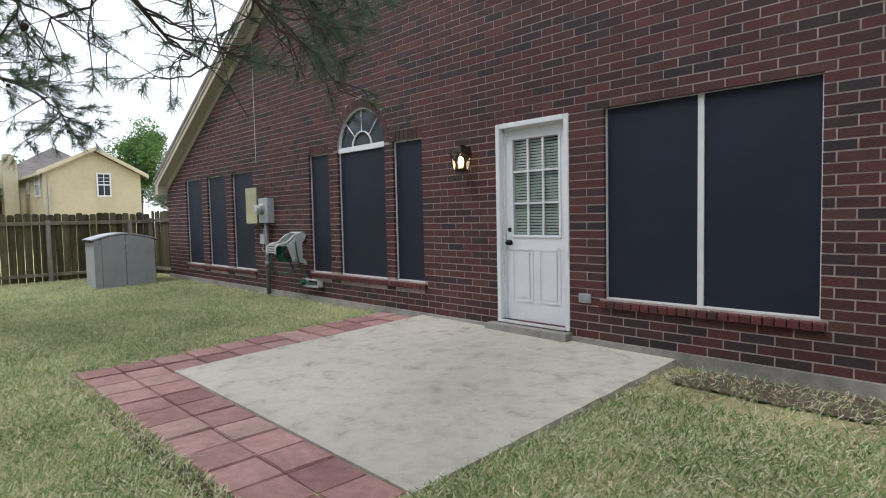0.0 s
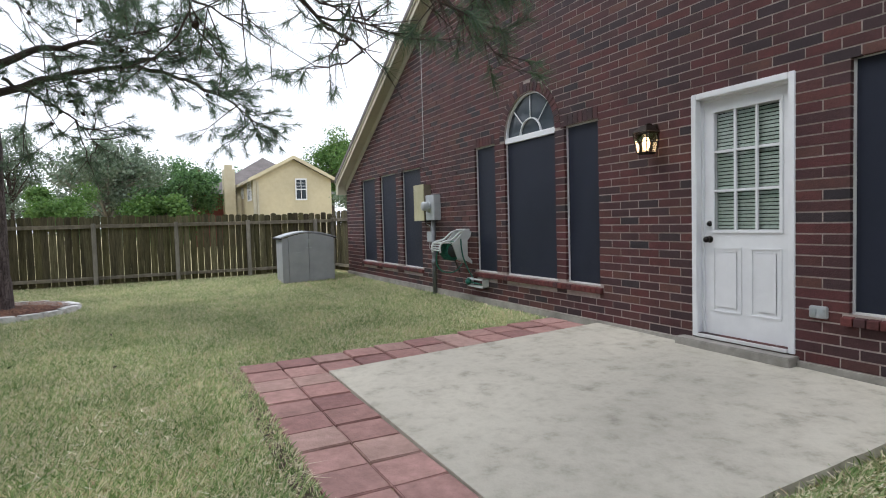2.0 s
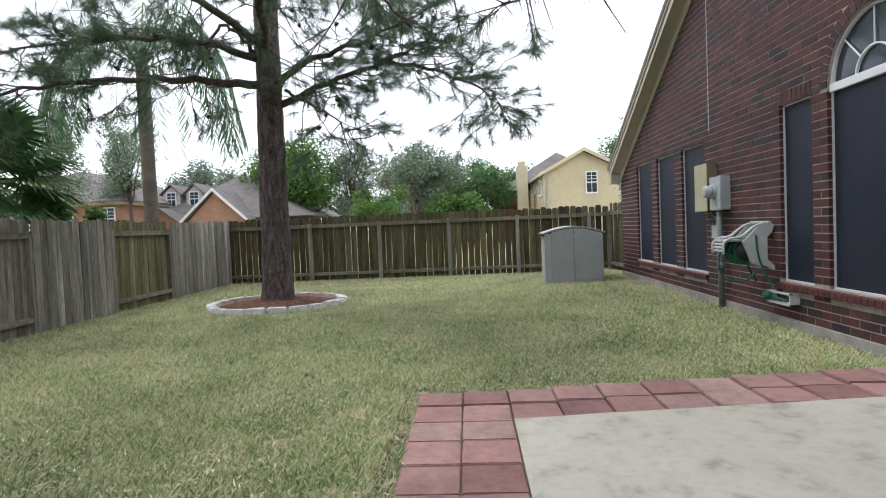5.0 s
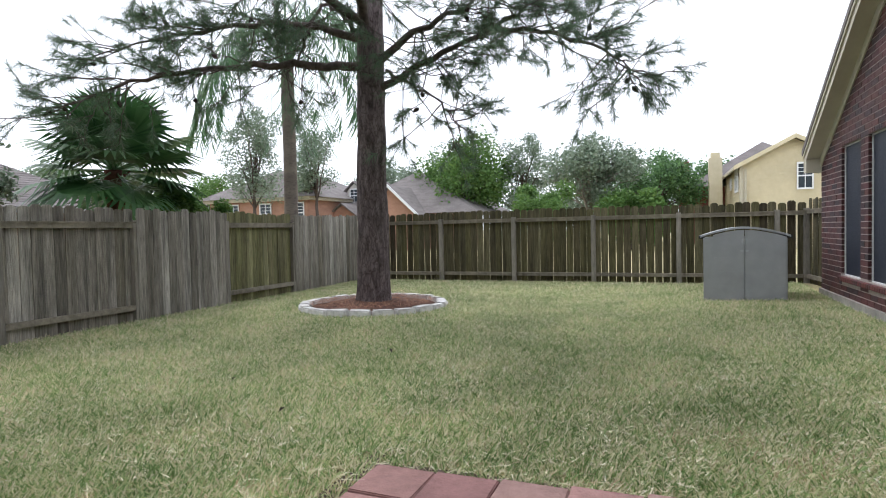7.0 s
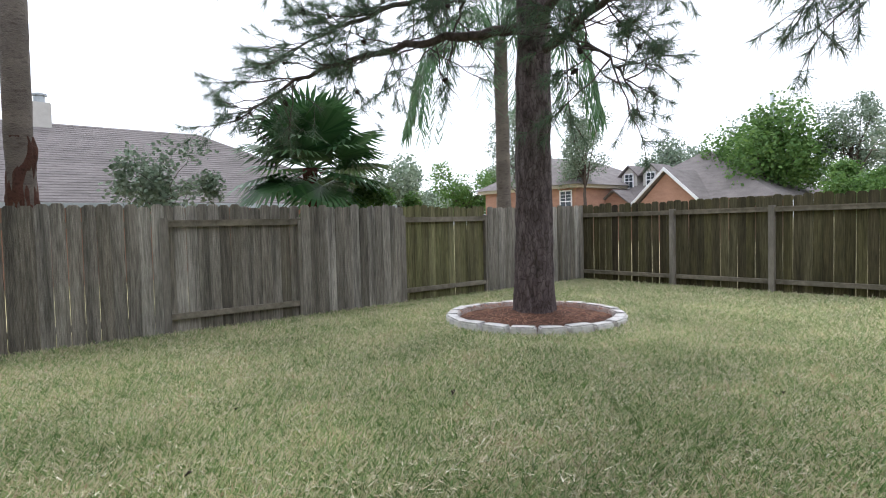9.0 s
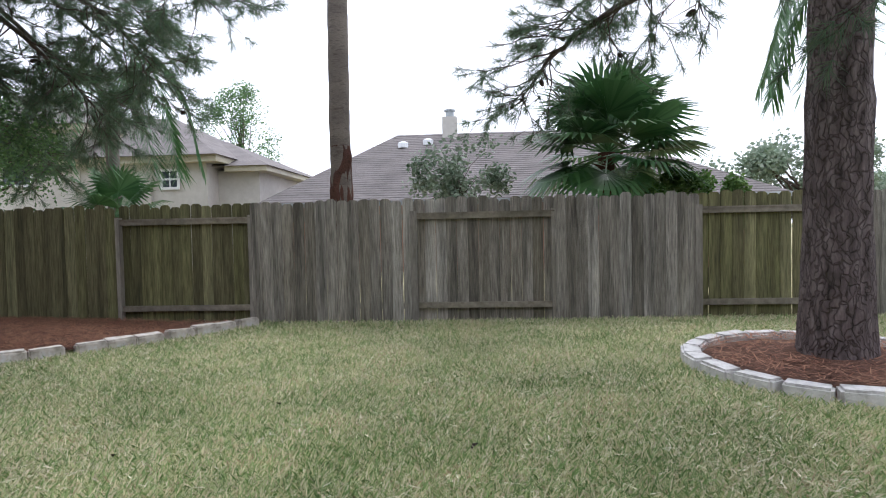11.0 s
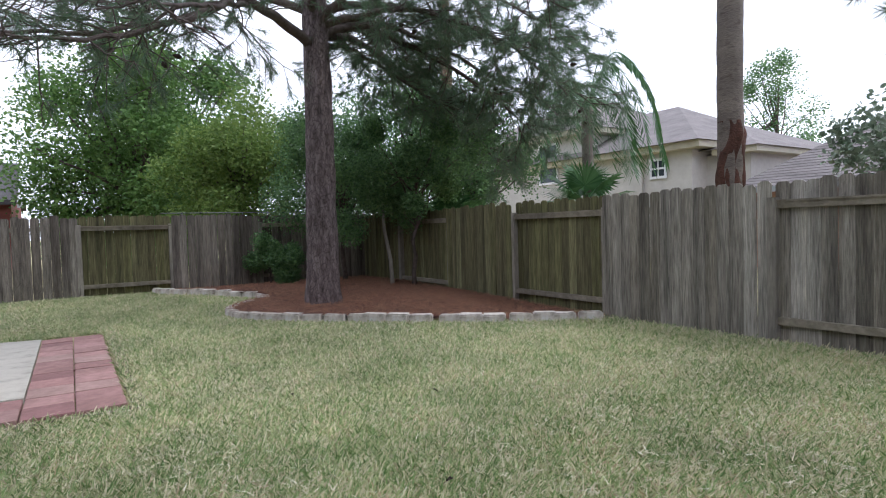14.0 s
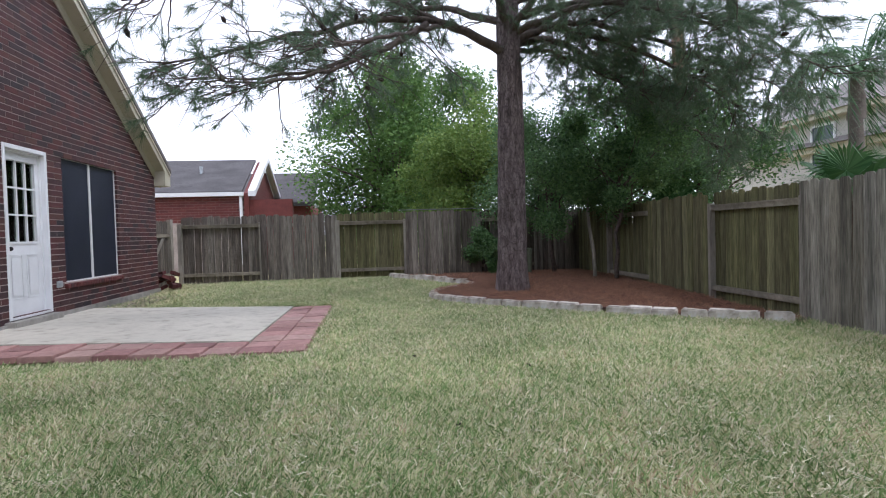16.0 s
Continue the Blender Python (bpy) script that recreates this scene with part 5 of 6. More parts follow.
# corner shrubs and trees behind the east and south fences
leaf_tree("tall dark green shrub in the fence corner", (1.1, -3.2, 0.0), 4, (0.9, -3.1, 2.25, 1.5, 1.2, 1.9), 31, M_LEAFD, 20000, 0.10, 0.06, blobs=26, name="shrub", category="shrub")
leaf_tree("arching dark green shrub over the south fence", (-0.7, -3.9, 0.0), 4, (-0.7, -4.0, 2.5, 1.5, 0.9, 1.3), 32, M_LEAFD, 15000, 0.10, 0.05, blobs=22, name="shrub", category="shrub")
leaf_tree("low dark evergreen bush against the fence", (1.6, -1.75, 0.03), 1.2, (1.55, -1.75, 0.6, 0.6, 0.7, 0.5), 33, M_LEAFD, 6000, 0.09, 0.03, blobs=14, name="bush", category="bush")
leaf_tree("large bright green broadleaf tree behind the fence", (8.5, 0.0, 0.0), 7, (8.5, 0.0, 3.6, 2.4, 2.9, 3.3), 34, M_LEAFG, 24000, 0.2, 0.16, blobs=44)
leaf_tree("yellow green broadleaf tree behind the corner fence", (5.0, -2.0, 0.0), 6, (5.0, -2.0, 2.9, 1.6, 1.9, 2.4), 35, M_LEAFY, 17000, 0.15, 0.12, blobs=34)
leaf_tree("dark green tree behind the corner fence", (4.2, -6.2, 0.0), 6, (4.0, -6.2, 2.9, 2.2, 2.2, 2.9), 36, M_LEAFD, 14000, 0.15, 0.12, blobs=40)
leaf_tree("tall deep green tree behind neighbouring roof", (13.0, -1.6, 0.0), 8, (13, -1.6, 4.2, 3.0, 3.2, 3.6), 37, M_LEAFG, 17000, 0.25, 0.2, blobs=28)
leaf_tree("tall dark green tree behind the south fence corner", (2.2, -7.4, 0.0), 6, (2.0, -7.2, 3.0, 1.9, 1.5, 2.2), 38, M_LEAFD, 9000, 0.15, 0.1, blobs=34)
bp = thing("pine_tree", "tall reddish pine trunk behind the corner fence", "tree", (3.4, -7.6, 0.0))
V, F = trunk_mesh((0, 0, 0), (0.1, 0.1, 11.0), 0.2, 0.13, 39, 1.1, 20, 60, 0.1)
child("trunk", mesh_from("trunk", V, F, M_BARKR, True), bp)
lean = thing("leaning_stem", "thin pale leaning shrub stem in the bed", "stem", (-0.35, -3.6, 0.0))
bm = bmesh.new()
add_tube(bm, [(0, 0, 0), (0.1, -0.02, 0.6), (0.3, 0.0, 1.2), (0.38, 0, 2.0)], [0.045, 0.04, 0.035, 0.025], 8)
part("stem", bm, M_POST, lean, smooth=True)
util = thing("utility_pedestal", "sage green utility pedestal standing in the mulch", "pedestal", (1.1, -2.62, 0.05))
bm = bmesh.new()
add_tube(bm, [(0, 0, 0), (0, 0, 0.52), (0, 0, 0.53), (0, 0, 0.62), (0, 0, 0.65)], [0.085, 0.085, 0.10, 0.10, 0.06], 14)
part("body", bm, M_GREENPL, util, smooth=False)

# far woods and single trees (west)
leaf_tree("broad bright green tree beyond the west fence", (-42, -10.5, 0), 9, (-42, -10.5, 5.0, 3.2, 3.4, 2.8), 41, M_LEAFG, 7000, 0.4, 0.25, blobs=26)
leaf_tree("grey green half bare tree beyond the west fence", (-36, -1.0, 0), 7, (-36, -1.2, 3.8, 2.2, 2.8, 2.2), 42, M_LEAFP, 6500, 0.3, 0.2, blobs=26, bare=40, trunk_mat=M_POST)
leaf_tree("dark green live oak beyond the west fence", (-40, 2.2, 0), 7, (-40, 2.2, 3.6, 2.4, 2.6, 2.4), 43, M_LEAFD, 7000, 0.3, 0.2, blobs=26)
leaf_tree("low bright green tree over the west fence", (-30, -2.6, 0), 4, (-30, -2.6, 2.1, 1.5, 2.0, 1.1), 44, M_LEAFG, 5000, 0.22, 0.1, blobs=20)
leaf_tree("green tree rising behind the yellow house", (-46, 14.2, 0), 9, (-46, 14.2, 6.1, 2.4, 2.4, 2.5), 45, M_LEAFG, 7000, 0.32, 0.2, blobs=26)
leaf_tree("light green small tree between fence and house", (-22, 8.4, 0), 3, (-22, 8.4, 2.2, 1.0, 1.3, 0.9), 46, M_LEAFP, 4500, 0.16, 0.08, blobs=16)
leaf_tree("pale green tree behind the brick houses", (-50, -20, 0), 10, (-50, -18, 5.2, 3.0, 5.0, 3.0), 47, M_LEAFP, 6500, 0.4, 0.2, blobs=30)
leaf_tree("distant green tree line to the south west", (-40, -34, 0), 8, (-40, -34, 4.0, 4.0, 7.0, 2.6), 48, M_LEAFG, 6000, 0.4, 0.25, blobs=30)
leaf_tree("distant grey green trees behind the fan palm", (-22, -22, 0), 6, (-22, -22, 2.6, 4.5, 3.0, 1.9), 49, M_LEAFP, 6000, 0.35, 0.2, blobs=30)
for i, (wx, wy, wr, wz, sd, mt) in enumerate(((-52, -2.0, 4.5, 4.4, 141, M_LEAFP), (-50, 6.0, 3.0, 4.2, 142, M_LEAFD), (-56, -10.0, 5.0, 4.6, 143, M_LEAFP), (-48, -14.5, 3.0, 4.6, 144, M_LEAFG), (-34, 1.2, 1.8, 2.2, 145, M_LEAFG), (-47, 0.5, 3.2, 4.6, 146, M_LEAFP), (-58, -27.0, 6.0, 4.6, 147, M_LEAFP), (-30, -31.0, 4.0, 3.0, 148, M_LEAFP))):
    leaf_tree("distant tree in the woods beyond the houses", (wx, wy, 0), 7, (wx, wy, wz * 0.75, wr * 0.8, wr, wz * 0.62), sd, mt, 5200, 0.36, 0.2, blobs=34, group="distant woods")
# thin far pines
for i, (px, py, hh, sd) in enumerate(((5.7, -30, 10.6, 51), (-30, -19, 8.4, 52), (-34, -17.5, 8.6, 53), (-43, -6.5, 8.0, 54), (14, -28, 9.0, 55))):
    leaf_tree("tall thin distant pine with open crown", (px, py, 0), hh, (px, py, hh * 0.66, 2.5 if i == 0 else 1.6, 1.9, hh * 0.33), sd, M_LEAFD if i in (0, 4) else M_LEAFP, 4200, 0.24, 0.13, blobs=26)
leaf_tree("dark low trees behind the neighbouring roofs", (24, 12, 0), 5, (24, 12, 3.4, 2.0, 5.0, 1.6), 58, M_LEAFD, 4000, 0.3, 0.15, blobs=20)


# ---- palms ----
def blade_strip(V, F, a, b, w, nrm):
    s = len(V)
    side = (b - a).cross(nrm).normalized() * w
    m = a.lerp(b, 0.45)
    V += [tuple(a), tuple(m + side), tuple(b), tuple(m - side)]
    F.append((s, s + 1, s + 2, s + 3))


def fan_palm(label, base, crown_z, reach, fronds, seed, trunk_r=0.14):
    t = thing("fan_palm", label, "palm", base)
    r = random.Random(seed)
    V, F = trunk_mesh((0, 0, 0), (0.02, 0, crown_z), trunk_r, trunk_r * 0.9, seed, 1.2, 14, 24, 0.2)
    child("trunk", mesh_from("trunk", V, F, M_PALMRED, True), t)
    for k in range(fronds):
        a = k * 2.4 + r.uniform(-0.3, 0.3)
        el = radians(75 - 115 * (k / fronds) + r.uniform(-8, 8))
        d = Vector((math.cos(a) * math.cos(el), math.sin(a) * math.cos(el), math.sin(el)))
        o = Vector((0, 0, crown_z))
        hub = o + d * reach * 0.5
        LV, LF = tube_data([o, o + d * reach * 0.25, hub], [0.018, 0.014, 0.01], 5)
        u = d.cross(Vector((0, 0, 1))).normalized()
        nrm = u.cross(d).normalized()
        n = 30
        for i in range(n):
            q = radians(-125 + 250 * i / (n - 1))
            dd = (d * math.cos(q) + u * math.sin(q)).normalized()
            L = reach * 0.62 * (0.72 + 0.28 * math.cos(q * 0.7)) * r.uniform(0.93, 1.05)
            mid = hub + dd * L * 0.62 + nrm * 0.03
            end = hub + dd * L + Vector((0, 0, -0.14 * L * r.uniform(0.6, 1.6)))
            s = len(LV)
            w = 0.026 * reach
            sd = dd.cross(nrm).normalized()
            LV += [tuple(hub), tuple(mid + sd * w + nrm * 0.008), tuple(end), tuple(mid - sd * w - nrm * 0.008)]
            LF.append((s, s + 1, s + 2, s + 3))
        child("frond", mesh_from("frond", LV, LF, M_PALM), t)
    # hanging dry leaf bases
    bm = bmesh.new()
    for k in range(16):
        a = r.uniform(0, 6.28)
        z = crown_z * r.uniform(0.55, 0.98)
        p = Vector((math.cos(a) * trunk_r, math.sin(a) * trunk_r, z))
        add_tube(bm, [p, p + Vector((math.cos(a) * 0.1, math.sin(a) * 0.1, 0.08))], [0.03, 0.012], 4)
    part("leaf_bases", bm, M_PALMRED, t)
    return t


fan_palm("green fan palm with spiky fronds above the fence", (-10.27, -5.85, 0), 2.3, 1.45, 36, 61, 0.14)
fan_palm("small green fan palm behind the south fence", (0.2, -9.6, 0), 1.6, 1.3, 14, 62, 0.12)
fan_palm("low green fan palm behind the corner", (1.6, -6.4, 0), 1.2, 1.1, 12, 63, 0.1)


def feather_palm(label, base, crown_z, reach, fronds, seed, r0=0.17):
    t = thing("queen_palm", label, "palm", base)
    r = random.Random(seed)
    V, F = trunk_mesh((0, 0, 0), (0.0, 0, crown_z), r0, r0 * 0.85, seed, 1.25, 14, 40, 0.06)
    child("trunk", mesh_from("trunk", V, F, M_PALMTR, True), t)
    V, F = trunk_mesh((0, 0, crown_z - 0.9), (0.0, 0, crown_z + 0.1), r0 * 0.95, r0 * 0.8, seed + 1, 1.0, 12, 14, 0.35)
    child("boot", mesh_from("boot", V, F, M_PALMTR, True), t)
    for k in range(fronds):
        a = k * 2.4 + r.uniform(-0.3, 0.3)
        up = r.uniform(0.2, 1.25)
        d = Vector((math.cos(a), math.sin(a), 0))
        o = Vector((0, 0, crown_z))
        spine = smooth_line([o, o + d * reach * 0.35 + Vector((0, 0, up * reach * 0.55)), o + d * reach * 0.75 + Vector((0, 0, up * reach * 0.4 - 0.25 * reach)), o + d * reach * 0.95 + Vector((0, 0, up * reach * 0.1 - 0.75 * reach))], 9)
        m = len(spine)
        LV, LF = tube_data(spine, [0.02 * (1 - 0.8 * i / (m - 1)) for i in range(m)], 4)
        for i in range(3, m):
            for sgn in (-1, 1):
                for rep in range(3):
                    p = spine[i] + (spine[i] - spine[i - 1]) * 0.33 * rep
                    al = (spine[i] - spine[i - 1]).normalized()
                    sd = al.cross(Vector((0, 0, 1))).normalized() * sgn
                    e = p + (sd * r.uniform(0.4, 0.8) + al * r.uniform(0.2, 0.6) + Vector((0, 0, r.uniform(-0.85, -0.15)))).normalized() * reach * r.uniform(0.16, 0.3)
                    blade_strip(LV, LF, p, e, 0.016, Vector((0.3, 0.2, 1)))
        child("frond", mesh_from("frond", LV, LF, M_PALM), t)
    return t


feather_palm("tall queen palm with drooping feathery fronds", (-14.9, -5.65, 0), 5.2, 2.3, 24, 71, 0.17)
feather_palm("queen palm with arching fronds before pale house", (0.6, -10.2, 0), 4.3, 2.1, 20, 72, 0.17)
tp = thing("palm_trunk", "bare tall palm trunk with shaggy reddish base", "palm", (-6.1, -5.69, 0))
V, F = trunk_mesh((0, 0, 0), (0.02, 0, 9.0), 0.165, 0.15, 75, 1.1, 18, 90, 0.07)
child("trunk", mesh_from("trunk", V, F, M_PALMTR, True), tp)
V, F = trunk_mesh((0, 0, 1.2), (0.0, 0, 2.5), 0.18, 0.15, 76, 1.0, 30, 40, 0.3)
child("shaggy_base", mesh_from("shaggy_base", V, F, M_PALMRED, True), tp)
olb = leaf_tree("oleander with long thin leaves over the fence", (-8.0, -6.2, 0), 3, (-7.9, -6.2, 2.0, 0.8, 0.6, 0.65), 77, M_LEAFP, 1300, 0.15, 0.02, blobs=30, name="oleander", category="shrub")
leaf_tree("thin leafy shrub beside the fan palm", (-11.6, -5.4, 0), 3, (-11.6, -5.4, 1.5, 0.9, 0.5, 0.5), 78, M_LEAFG, 2500, 0.13, 0.03, blobs=14, name="shrub", category="shrub")


# ---- neighbouring houses ----
def hip_roof(parent, x0, x1, y0, y1, z0, z1, inset, material=None, name="roof"):
    """inset: how far the ridge ends lie from the ends; the ridge runs along x."""
    bm = bmesh.new()
    ym = (y0 + y1) / 2
    e = [bm.verts.new(v) for v in ((x0, y0, z0), (x1, y0, z0), (x1, y1, z0), (x0, y1, z0), (x0 + inset, ym, z1), (x1 - inset, ym, z1))]
    for q in ((0, 1, 5, 4), (2, 3, 4, 5), (1, 2, 5), (3, 0, 4), (3, 2, 1, 0)):
        bm.faces.new([e[i] for i in q])
    return part(name, bm, material or M_SHINGLE, parent)


def gable_roof_y(parent, x0, x1, y0, y1, z0, z1, thick=0.18):
    """Ridge along x, gable ends face +x and -x."""
    ym = (y0 + y1) / 2
    for a, b in ((y0, ym), (y1, ym)):
        bm = bmesh.new()
        vs = [bm.verts.new(v) for v in ((x0, a, z0), (x1, a, z0), (x1, b, z1), (x0, b, z1), (x0, a, z0 + thick), (x1, a, z0 + thick), (x1, b, z1 + thick), (x0, b, z1 + thick))]
        for q in ((0, 1, 2, 3), (4, 5, 6, 7), (0, 1, 5, 4), (1, 2, 6, 5), (2, 3, 7, 6), (3, 0, 4, 7)):
            bm.faces.new([vs[i] for i in q])
        part("roof", bm, M_SHINGLE, parent)


def gable_wall_x(parent, x, y0, y1, z0, z1, zb, material, thick=0.2, name="gable_wall"):
    bm = bmesh.new()
    ym = (y0 + y1) / 2
    pts = [(y0, zb), (y1, zb), (y1, z0), (ym, z1), (y0, z0)]
    a = [bm.verts.new((x, p, q)) for p, q in pts]
    b = [bm.verts.new((x - thick, p, q)) for p, q in pts]
    bm.faces.new(a)
    bm.faces.new(b[::-1])
    for i in range(5):
        bm.faces.new((a[i], b[i], b[(i + 1) % 5], a[(i + 1) % 5]))
    return part(name, bm, material, parent)


def barge(parent, x, y0, y1, z0, z1, material, hgt=0.2, thick=0.07):
    """Sloping boards along a gable that faces +x."""
    ym = (y0 + y1) / 2
    for a in (y0, y1):
        bm = bmesh.new()
        f = [bm.verts.new((x, p, q)) for p, q in ((a, z0), (ym, z1), (ym, z1 + hgt), (a, z0 + hgt))]
        g_ = [bm.verts.new((x + thick, p, q)) for p, q in ((a, z0), (ym, z1), (ym, z1 + hgt), (a, z0 + hgt))]
        bm.faces.new(f)
        bm.faces.new(g_[::-1])
        for i in range(4):
            bm.faces.new((f[i], g_[i], g_[(i + 1) % 4], f[(i + 1) % 4]))
        part("barge_board", bm, material, parent)


def house_window(parent, m, w, h, lites=(2, 3)):
    """A sash window in its own plane: local x across, z up, -y outwards."""
    e = part("window", boxes((-w / 2, w / 2, -0.02, 0.02, 0, h)), M_ROOMGLASS, parent, "window with white grid")
    e.matrix_local = m
    rows = [(-w / 2 - 0.06, w / 2 + 0.06, -0.06, 0.0, -0.08, 0.0), (-w / 2 - 0.06, w / 2 + 0.06, -0.06, 0.0, h, h + 0.08), (-w / 2 - 0.06, -w / 2, -0.06, 0.0, 0, h), (w / 2, w / 2 + 0.06, -0.06, 0.0, 0, h), (-w / 2, w / 2, -0.045, 0.0, h / 2 - 0.03, h / 2 + 0.03)]
    for i in range(1, lites[0]):
        x_ = -w / 2 + w * i / lites[0]
        rows.append((x_ - 0.015, x_ + 0.015, -0.04, 0.0, 0, h))
    for i in range(1, lites[1]):
        z_ = h / 2 + h / 2 * i / lites[1]
        rows.append((-w / 2, w / 2, -0.038, 0.0, z_ - 0.012, z_ + 0.012))
    f = part("frame", boxes(*rows), M_WHITE, e)
    return e


# yellow sided house to the west
yh = thing("yellow_house", "yellow sided two storey house with shingle roof", "house", (-2.05, -0.15, 0.1))
gable_wall_x(yh, -32.0, 6.3, 10.75, 3.85, 5.0, -0.2, M_SIDING)
part("side_wall", boxes((-44, -32.2, 6.3, 6.5, -0.2, 3.9)), M_SIDING, yh)
bm = bmesh.new()
for i in range(28):
    z = 0.9 + i * 0.145
    ins = max(0.0, (z - 3.85) / 1.15 * 2.22)
    if 6.3 + ins < 10.75 - ins:
        box(bm, -32.0, -31.975, 6.3 + ins, 10.75 - ins, z, z + 0.03)
    if z < 3.8:
        box(bm, -44, -32.0, 6.28, 6.3, z, z + 0.03)
part("siding_lap", bm, M_SIDING, yh)
gable_roof_y(yh, -44.2, -31.7, 6.0, 11.05, 3.72, 5.03, 0.14)
barge(yh, -31.69, 5.98, 11.07, 3.66, 5.0, M_SIDING)
part("corner_trim", boxes((-32.02, -31.95, 6.25, 6.42, -0.2, 3.8), (-31.97, -31.9, 6.45, 6.55, -0.2, 3.7), (-44, -31.7, 5.93, 6.02, 3.66, 3.8)), M_TRIM, yh)
house_window(yh, pose(-31.98, 8.95, 2.72, 0, 0, 90), 0.55, 1.1)
house_window(yh, pose(-33.3, 6.28, 2.75, 0, 0, 0), 1.1, 1.15, (4, 3))
house_window(yh, pose(-36.0, 6.28, 3.0, 0, 0, 0), 0.4, 0.5, (1, 1))
part("chimney", boxes((-37.0, -36.0, 5.2, 5.85, -0.2, 4.75), (-36.8, -36.2, 5.3, 5.75, 4.75, 5.05)), M_SIDING, yh)
bh = thing("red_brick_house", "red brick house with chimney behind yellow house", "house")
part("wall", boxes((-50, -42, 4.2, 6.2, -0.2, 3.6)), M_REDBRW, bh)
hip_roof(bh, -52, -41, 3.9, 13.0, 3.5, 6.3, 3.0)
part("chimney", boxes((-43.5, -42.6, 3.6, 4.2, -0.2, 5.2)), M_REDBRW, bh)

# pink brick house with dormers
ph = thing("pink_brick_house", "pink brick house with two dormers and grey roof", "house", (-2.4, -1.7, 0.05))
part("wall", boxes((-44, -36.0, -17.0, -9.2, -0.2, 2.4)), M_PINKBR, ph)
hip_roof(ph, -46, -35.4, -17.6, -6.5, 2.3, 5.4, 3.4)
gable_wall_x(ph, -34.0, -13.7, -10.2, 2.15, 3.9, -0.2, M_PINKBR)
gable_roof_y(ph, -40, -33.7, -14.0, -9.9, 2.05, 3.98, 0.12)
barge(ph, -33.69, -14.05, -9.85, 2.0, 3.95, M_WHITE)
for yy in (-16.0, -14.45):
    d = gable_wall_x(ph, -36.6, yy - 0.55, yy + 0.55, 4.1, 4.6, 2.6, M_STUCCO, 2.0, "dormer")
    gable_roof_y(ph, -38.8, -36.4, yy - 0.75, yy + 0.75, 4.0, 4.68, 0.08)
    house_window(ph, pose(-36.58, yy, 3.3, 0, 0, 90), 0.55, 0.85, (2, 2))
gable_wall_x(ph, -34.6, -17.0, -14.6, 2.1, 3.0, -0.2, M_PINKBR, name="entry_gable")
gable_roof_y(ph, -38, -34.4, -17.2, -14.4, 2.0, 3.05, 0.1)
oh = thing("orange_brick_house", "orange brick house with hip roof", "house")
part("wall", boxes((-44, -34.0, -26, -18.2, -0.2, 3.3)), M_PINKBR, oh)
part("eave", boxes((-44.4, -33.6, -26.4, -17.8, 3.3, 3.5)), M_TRIM, oh)
hip_roof(oh, -44.6, -33.4, -26.6, -17.6, 3.5, 5.6, 3.0)
for yy in (-24.0, -21.4, -18.9):
    house_window(oh, pose(-33.97, yy, 1.9, 0, 0, 90), 0.8, 1.2)

# grey hip roof to the south
gh_ = thing("grey_roof_house", "low house with grey shingle hip roof", "house", (0.9, -0.4, 0.2))
part("wall", boxes((-16.6, -3.2, -20, -12.3, -0.2, 1.8)), M_PINKBR, gh_)
bm = bmesh.new()
e = [bm.verts.new(v) for v in ((-17.4, -11.8, 1.72), (-2.9, -11.8, 1.72), (-2.9, -20.4, 1.72), (-17.4, -20.4, 1.72), (-12.5, -16.0, 4.22), (-6.4, -16.0, 4.22))]
for q in ((0, 1, 5, 4), (2, 3, 4, 5), (1, 2, 5), (3, 0, 4), (3, 2, 1, 0)):
    bm.faces.new([e[i] for i in q])
part("roof", bm, M_SHINGLE, gh_)
bm = bmesh.new()
for i in range(1, 34):
    s = i / 34
    x0_, x1_ = -17.4 + (-12.5 + 17.4) * s, -2.9 + (-6.4 + 2.9) * s
    y_, z_ = -11.8 - 4.2 * s, 1.72 + 2.5 * s
    box(bm, x0_, x1_, y_ - 0.02, y_ + 0.008, z_ - 0.005, z_ + 0.009)
part("shingle_course", bm, M_SHINGLE, gh_)
part("gutter", boxes((-17.4, -2.9, -11.8, -11.68, 1.64, 1.76)), M_GALV, gh_)
fl = part("flue", boxes((-8.45, -7.95, -16.2, -15.7, 3.4, 4.75), bevel=0.02), M_STUCCO, gh_, "pale chimney flue")
bm = bmesh.new()
add_tube(bm, [(-8.2, -15.95, 4.75), (-8.2, -15.95, 4.95)], 0.14, 12)
add_tube(bm, [(-8.2, -15.95, 4.95), (-8.2, -15.95, 5.0), (-8.2, -15.95, 5.06)], [0.2, 0.2, 0.03], 12)
part("cap", bm, M_GALV, fl)
for xx, yy, zz in ((-6.7, -15.1, 3.75), (-7.5, -15.3, 3.85)):
    bm = bmesh.new()
    add_tube(bm, [(xx, yy, zz - 0.1), (xx, yy, zz + 0.06), (xx, yy, zz + 0.11)], [0.17, 0.17, 0.08], 12)
    part("vent", bm, M_WHITE, gh_, "round white roof vent")

